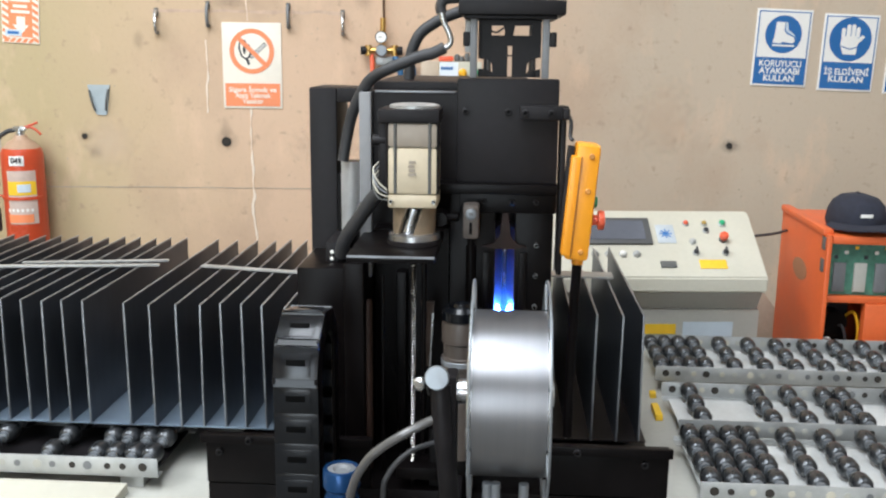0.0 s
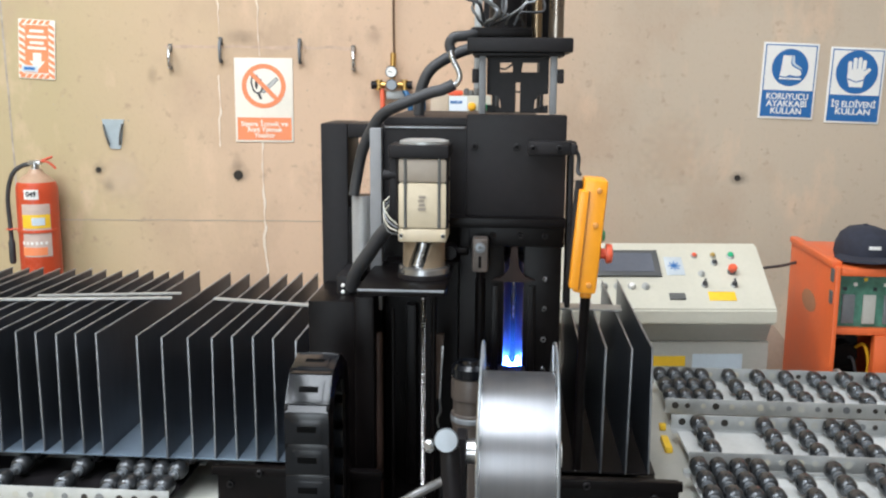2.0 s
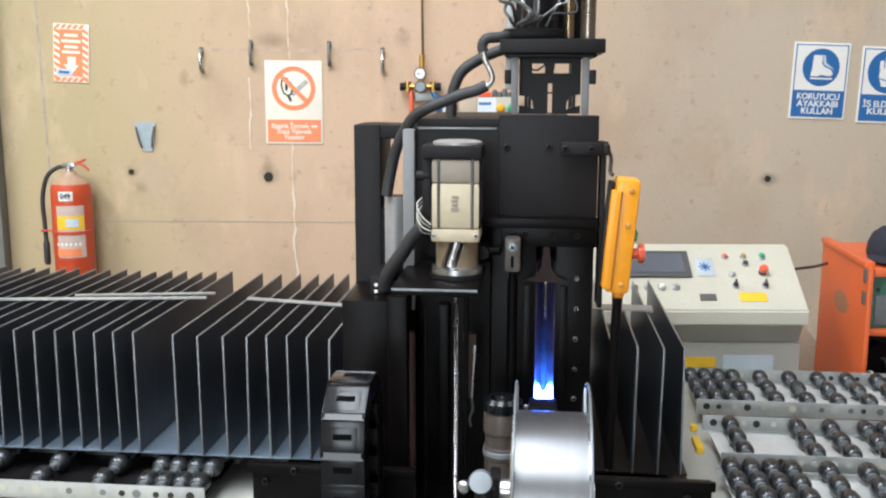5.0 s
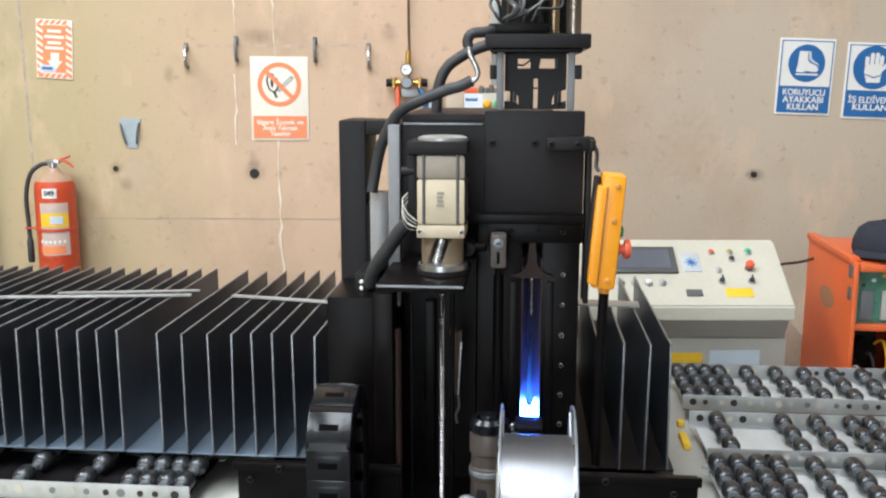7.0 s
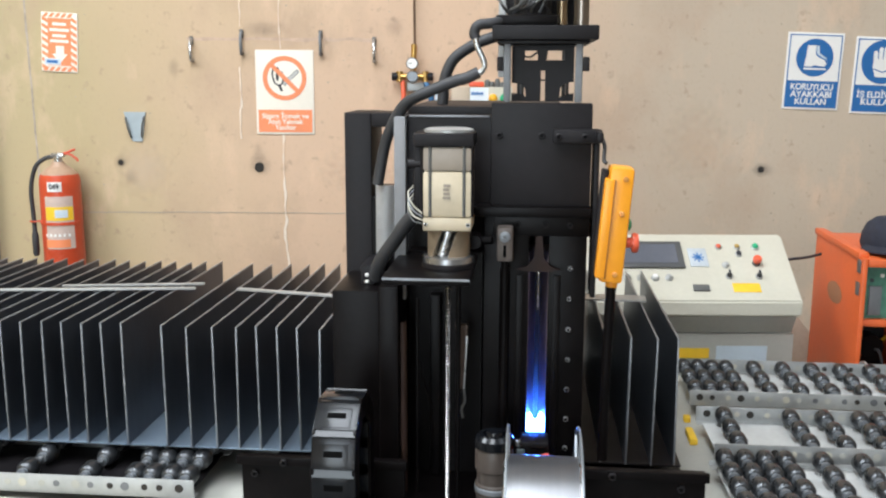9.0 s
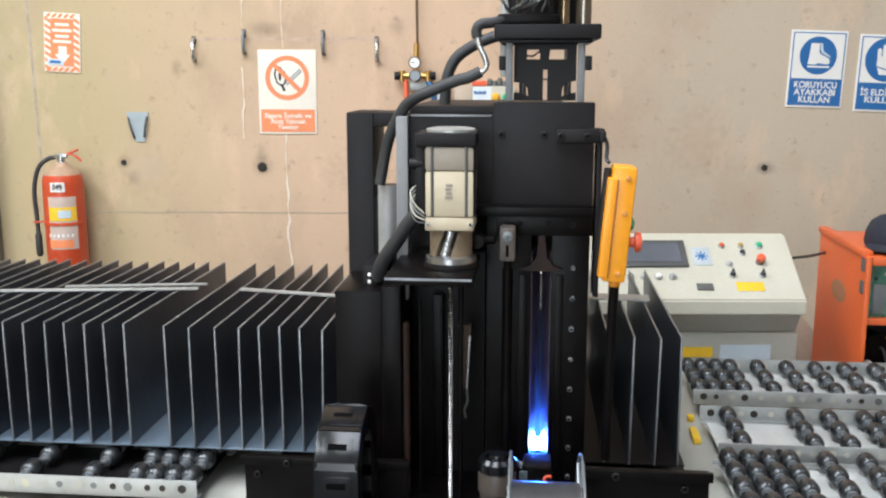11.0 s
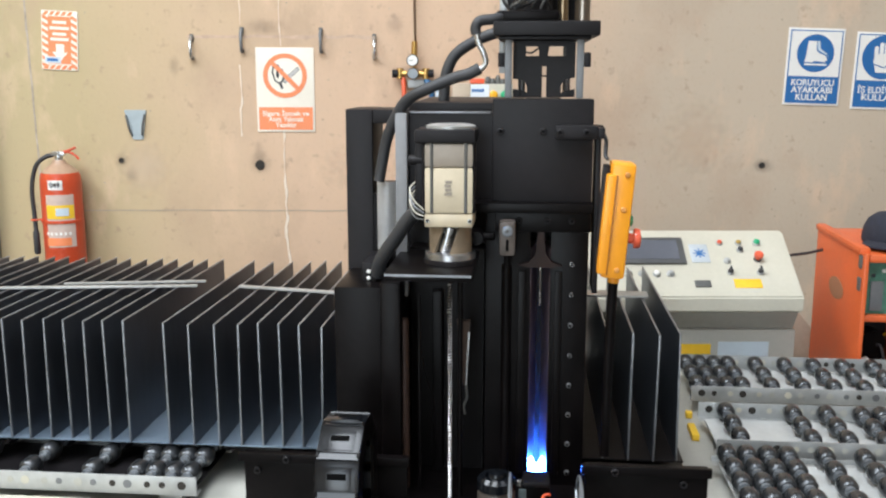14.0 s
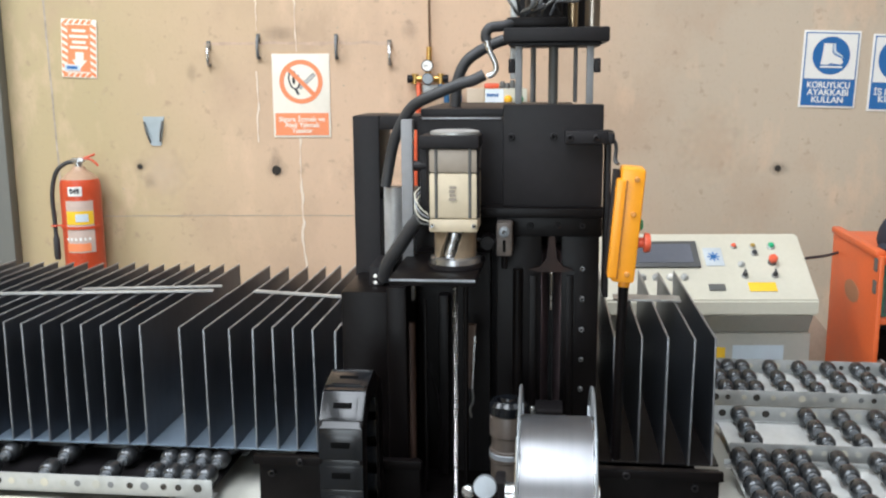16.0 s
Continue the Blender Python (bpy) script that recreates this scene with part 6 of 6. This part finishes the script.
# ---- energy chain: links that run over the bend ----
CU, CV, CR, PITCH = -0.2595, 1.268, 0.063, 0.043
LINKS = 24


def chain_link(first):
    """One link, its outer face towards -y, along z; the others share its meshes."""
    t = new("chain_link")
    t.empty_display_size = 0.02
    tagged(t, "grey black plastic energy chain link", "cable chain", "links of the energy chain")
    if first is not None:
        for o in first.children:
            c = new(o.name.split(".")[0], o.data)
            c.parent = t
        return t
    ORIGIN[t] = Vector((0, 0, 0))
    w, th, h = 0.0285, 0.014, PITCH / 2
    bm = B()
    box(bm, -w - 0.0015, w + 0.0015, -th - 0.0008, -th + 0.004, -h + 0.0005, h + 0.0005, 0.0012)
    box(bm, -w, w, -th + 0.0012, -th + 0.004, -h - 0.010, -h + 0.002)
    box(bm, -w + 0.008, w - 0.008, -th - 0.0022, -th + 0.001, -h + 0.003, h - 0.008, 0.0006)
    part("cover", bm, PLASTIC, t)
    bm = B()
    box(bm, -0.013, 0.013, -th - 0.0027, -th - 0.0010, -0.004, 0.0045, 0.0002)
    part("slot", bm, SLOT, t)
    bm = B()
    box(bm, -w + 0.003, w - 0.003, th - 0.004, th, -h * 0.6, h * 0.6, 0.001)
    part("inner_bar", bm, PLASTIC, t)
    for s in (-1, 1):
        bm = B()
        box(bm, s * w - 0.0025, s * w + 0.0025, -th - 0.0005, th + 0.003, -h - 0.007, h + 0.005, 0.0022, m=Matrix.Translation((s * -0.0005, 0, 0)))
        part("side_plate", bm, BLACKGREASE, t)
    return t


CHAIN = []
for i in range(LINKS):
    CHAIN.append(chain_link(CHAIN[0] if CHAIN else None))
ZEND = 0.787  # lower end of the running limb at the start


def slide(t):
    """The infeed half of the machine backs away when the clamps open."""
    return -0.0095 * min(1.0, max(0.0, (t - 15.0) / 0.5))


def link_pose(i, t):
    d = 1.1 * drop(t)
    zb = 1.1095 + d / 2
    s = PITCH * i - (zb - ZEND - d)
    if s <= 0:
        return M @ pose(CU + slide(t), CV - CR, zb + s)
    a = s / CR
    if a < math.pi:
        return M @ pose(CU + slide(t), CV - CR * math.cos(a), zb + CR * math.sin(a), -math.degrees(a))
    return M @ pose(CU + slide(t), CV + CR, zb - (s - CR * math.pi), -180)


bm = B()
box(bm, -0.29, -0.225, 1.30, 1.399, 0.60, 0.70, 0.003)
solo("chain_bracket", bm, BLACK, "black bracket that holds the energy chain", "bracket", (-0.26, 1.36, 0.6))


def clamp_block():
    u, v, z = -0.0405, 1.465, 1.256
    t = thing("clamp_block", "worn grey clamp block on its swing arm", "clamp", (u, v, z))
    worn = surface("worn_brown_grey", (0.11, 0.09, 0.078), 0.45, 0.3, vary=0.35, scale=40)
    bm = B()
    box(bm, u - 0.0125, u + 0.0125, v - 0.02, v + 0.01, z, z + 0.054, 0.005)
    block = part("block", bm, worn, t)
    bm = B()
    lathe(bm, [(0.0085, 0), (0.0085, 0.002), (0.006, 0.0032), (0.0035, 0.0032), (0.0035, 0.0005)], (u, v - 0.0195, z + 0.039), (0, -1, 0), seg=18)
    part("pin", bm, KNOB, block)
    bm = B()
    box(bm, u - 0.0022, u + 0.0022, v - 0.0215, v - 0.0197, z + 0.008, z + 0.026)
    part("groove", bm, SLOT, block)
    bm = B()
    cyl(bm, (u, v - 0.002, z + 0.002), (u, v - 0.002, z - 0.022), 0.006, 0.0045, seg=14)
    part("press_foot", bm, BLACKGREASE, t)
    return t


CLAMP = clamp_block()


# ---- what moves ----
TIMES = [0.0, 0.5, 1.0, 1.5, 2.0, 2.5, 3.0, 3.5, 4.0, 5.0, 6.0, 6.5, 7.0, 8.0, 9.0, 10.0, 11.0, 11.5, 12.0, 13.0, 13.45, 14.0, 14.6, 14.8, 15.0, 15.25, 15.5, 15.75, 16.0]


def motions():
    for ob in (CARRIAGE,):
        o = ORIGIN[ob]
        walk(ob, [(t, M @ pose(o.x, o.y, o.z + drop(t))) for t in TIMES])
    o = ORIGIN[WIRE_SPOOL]
    walk(WIRE_SPOOL, [(t, M @ pose(o.x, o.y, o.z + drop(t), -2.2 * min(t, 13.9))) for t in TIMES])
    def burn(t):
        return -0.0165 * min(t, 13.45)

    o = ORIGIN[WELD_ARC]  # after the weld the arc dies away into the torch block
    rows = [(t, burn(t), 0) for t in TIMES if t < 13.6] + [(13.9, burn(14), 0), (14.0, burn(14) - 0.012, 0), (14.1, drop(14.1) - 0.085, -0.085)] + [(t, drop(t) - 0.085, -0.085) for t in TIMES if t > 14.3]
    walk(WELD_ARC, [(t, M @ pose(o.x, o.y + dv, o.z + d)) for t, d, dv in rows])
    o = ORIGIN[HOT_END]
    rows = [(t, drop(t) - 0.06, -0.085) for t in TIMES if t < 13.9] + [(14.0, drop(14) - 0.06, -0.085), (14.1, burn(14), 0), (14.5, burn(14), 0), (14.65, drop(14.65) - 0.06, -0.085)] + [(t, drop(t) - 0.06, -0.085) for t in TIMES if t > 14.7]
    walk(HOT_END, [(t, M @ pose(o.x, o.y + dv, o.z + d)) for t, d, dv in rows])
    for i, ob in enumerate(CHAIN):
        walk(ob, [(t, link_pose(i, t)) for t in TIMES])
    back = (0.0, 14.8, 15.0, 15.25, 15.5, 16.0)
    moving = ("rear_frame", "grey_post", "side_housing", "screw_head", "screw_block", "motor_shelf", "silver_guard", "guide_rail", "sensor_cable", "rusty_rod", "sensor_rail", "guide_backing")
    for ob in MACHINE.children:
        if ob.name.split(".")[0] in moving:
            walk(ob, [(t, pose(slide(t), 0, 0)) for t in back])
    for name in ("drive_motor", "lead_screw", "guide_rod", "cable_hose", "cable_hose.002"):
        ob = next(x for x in ORIGIN if x.name.split(".")[0] == name.split(".")[0] and x.parent is None and (x.name == name or "." not in name))
        o = ORIGIN[ob]
        walk(ob, [(t, M @ pose(o.x + slide(t), o.y, o.z)) for t in back])
    o = ORIGIN[RIGHT]
    walk(RIGHT, [(t, M @ pose(o.x + d, o.y, o.z)) for t, d in ((0, 0), (15.5, 0), (15.65, 0.008), (15.85, 0.03), (16, 0.0385))])
    o = ORIGIN[YOKE]
    walk(YOKE, [(t, M @ pose(o.x, o.y, o.z + d)) for t, d in ((0, 0), (15.75, 0), (15.85, -0.02), (15.95, -0.092), (16, -0.094))])
    o = ORIGIN[CLAMP]
    walk(CLAMP, [(t, M @ pose(o.x + du, o.y, o.z + dz)) for t, du, dz in ((0, 0, 0), (13.3, 0, 0), (13.45, 0.001, 0.004), (15.1, 0.0, 0.0), (15.5, -0.0195, 0.004), (16, -0.0205, 0.009))])


motions()
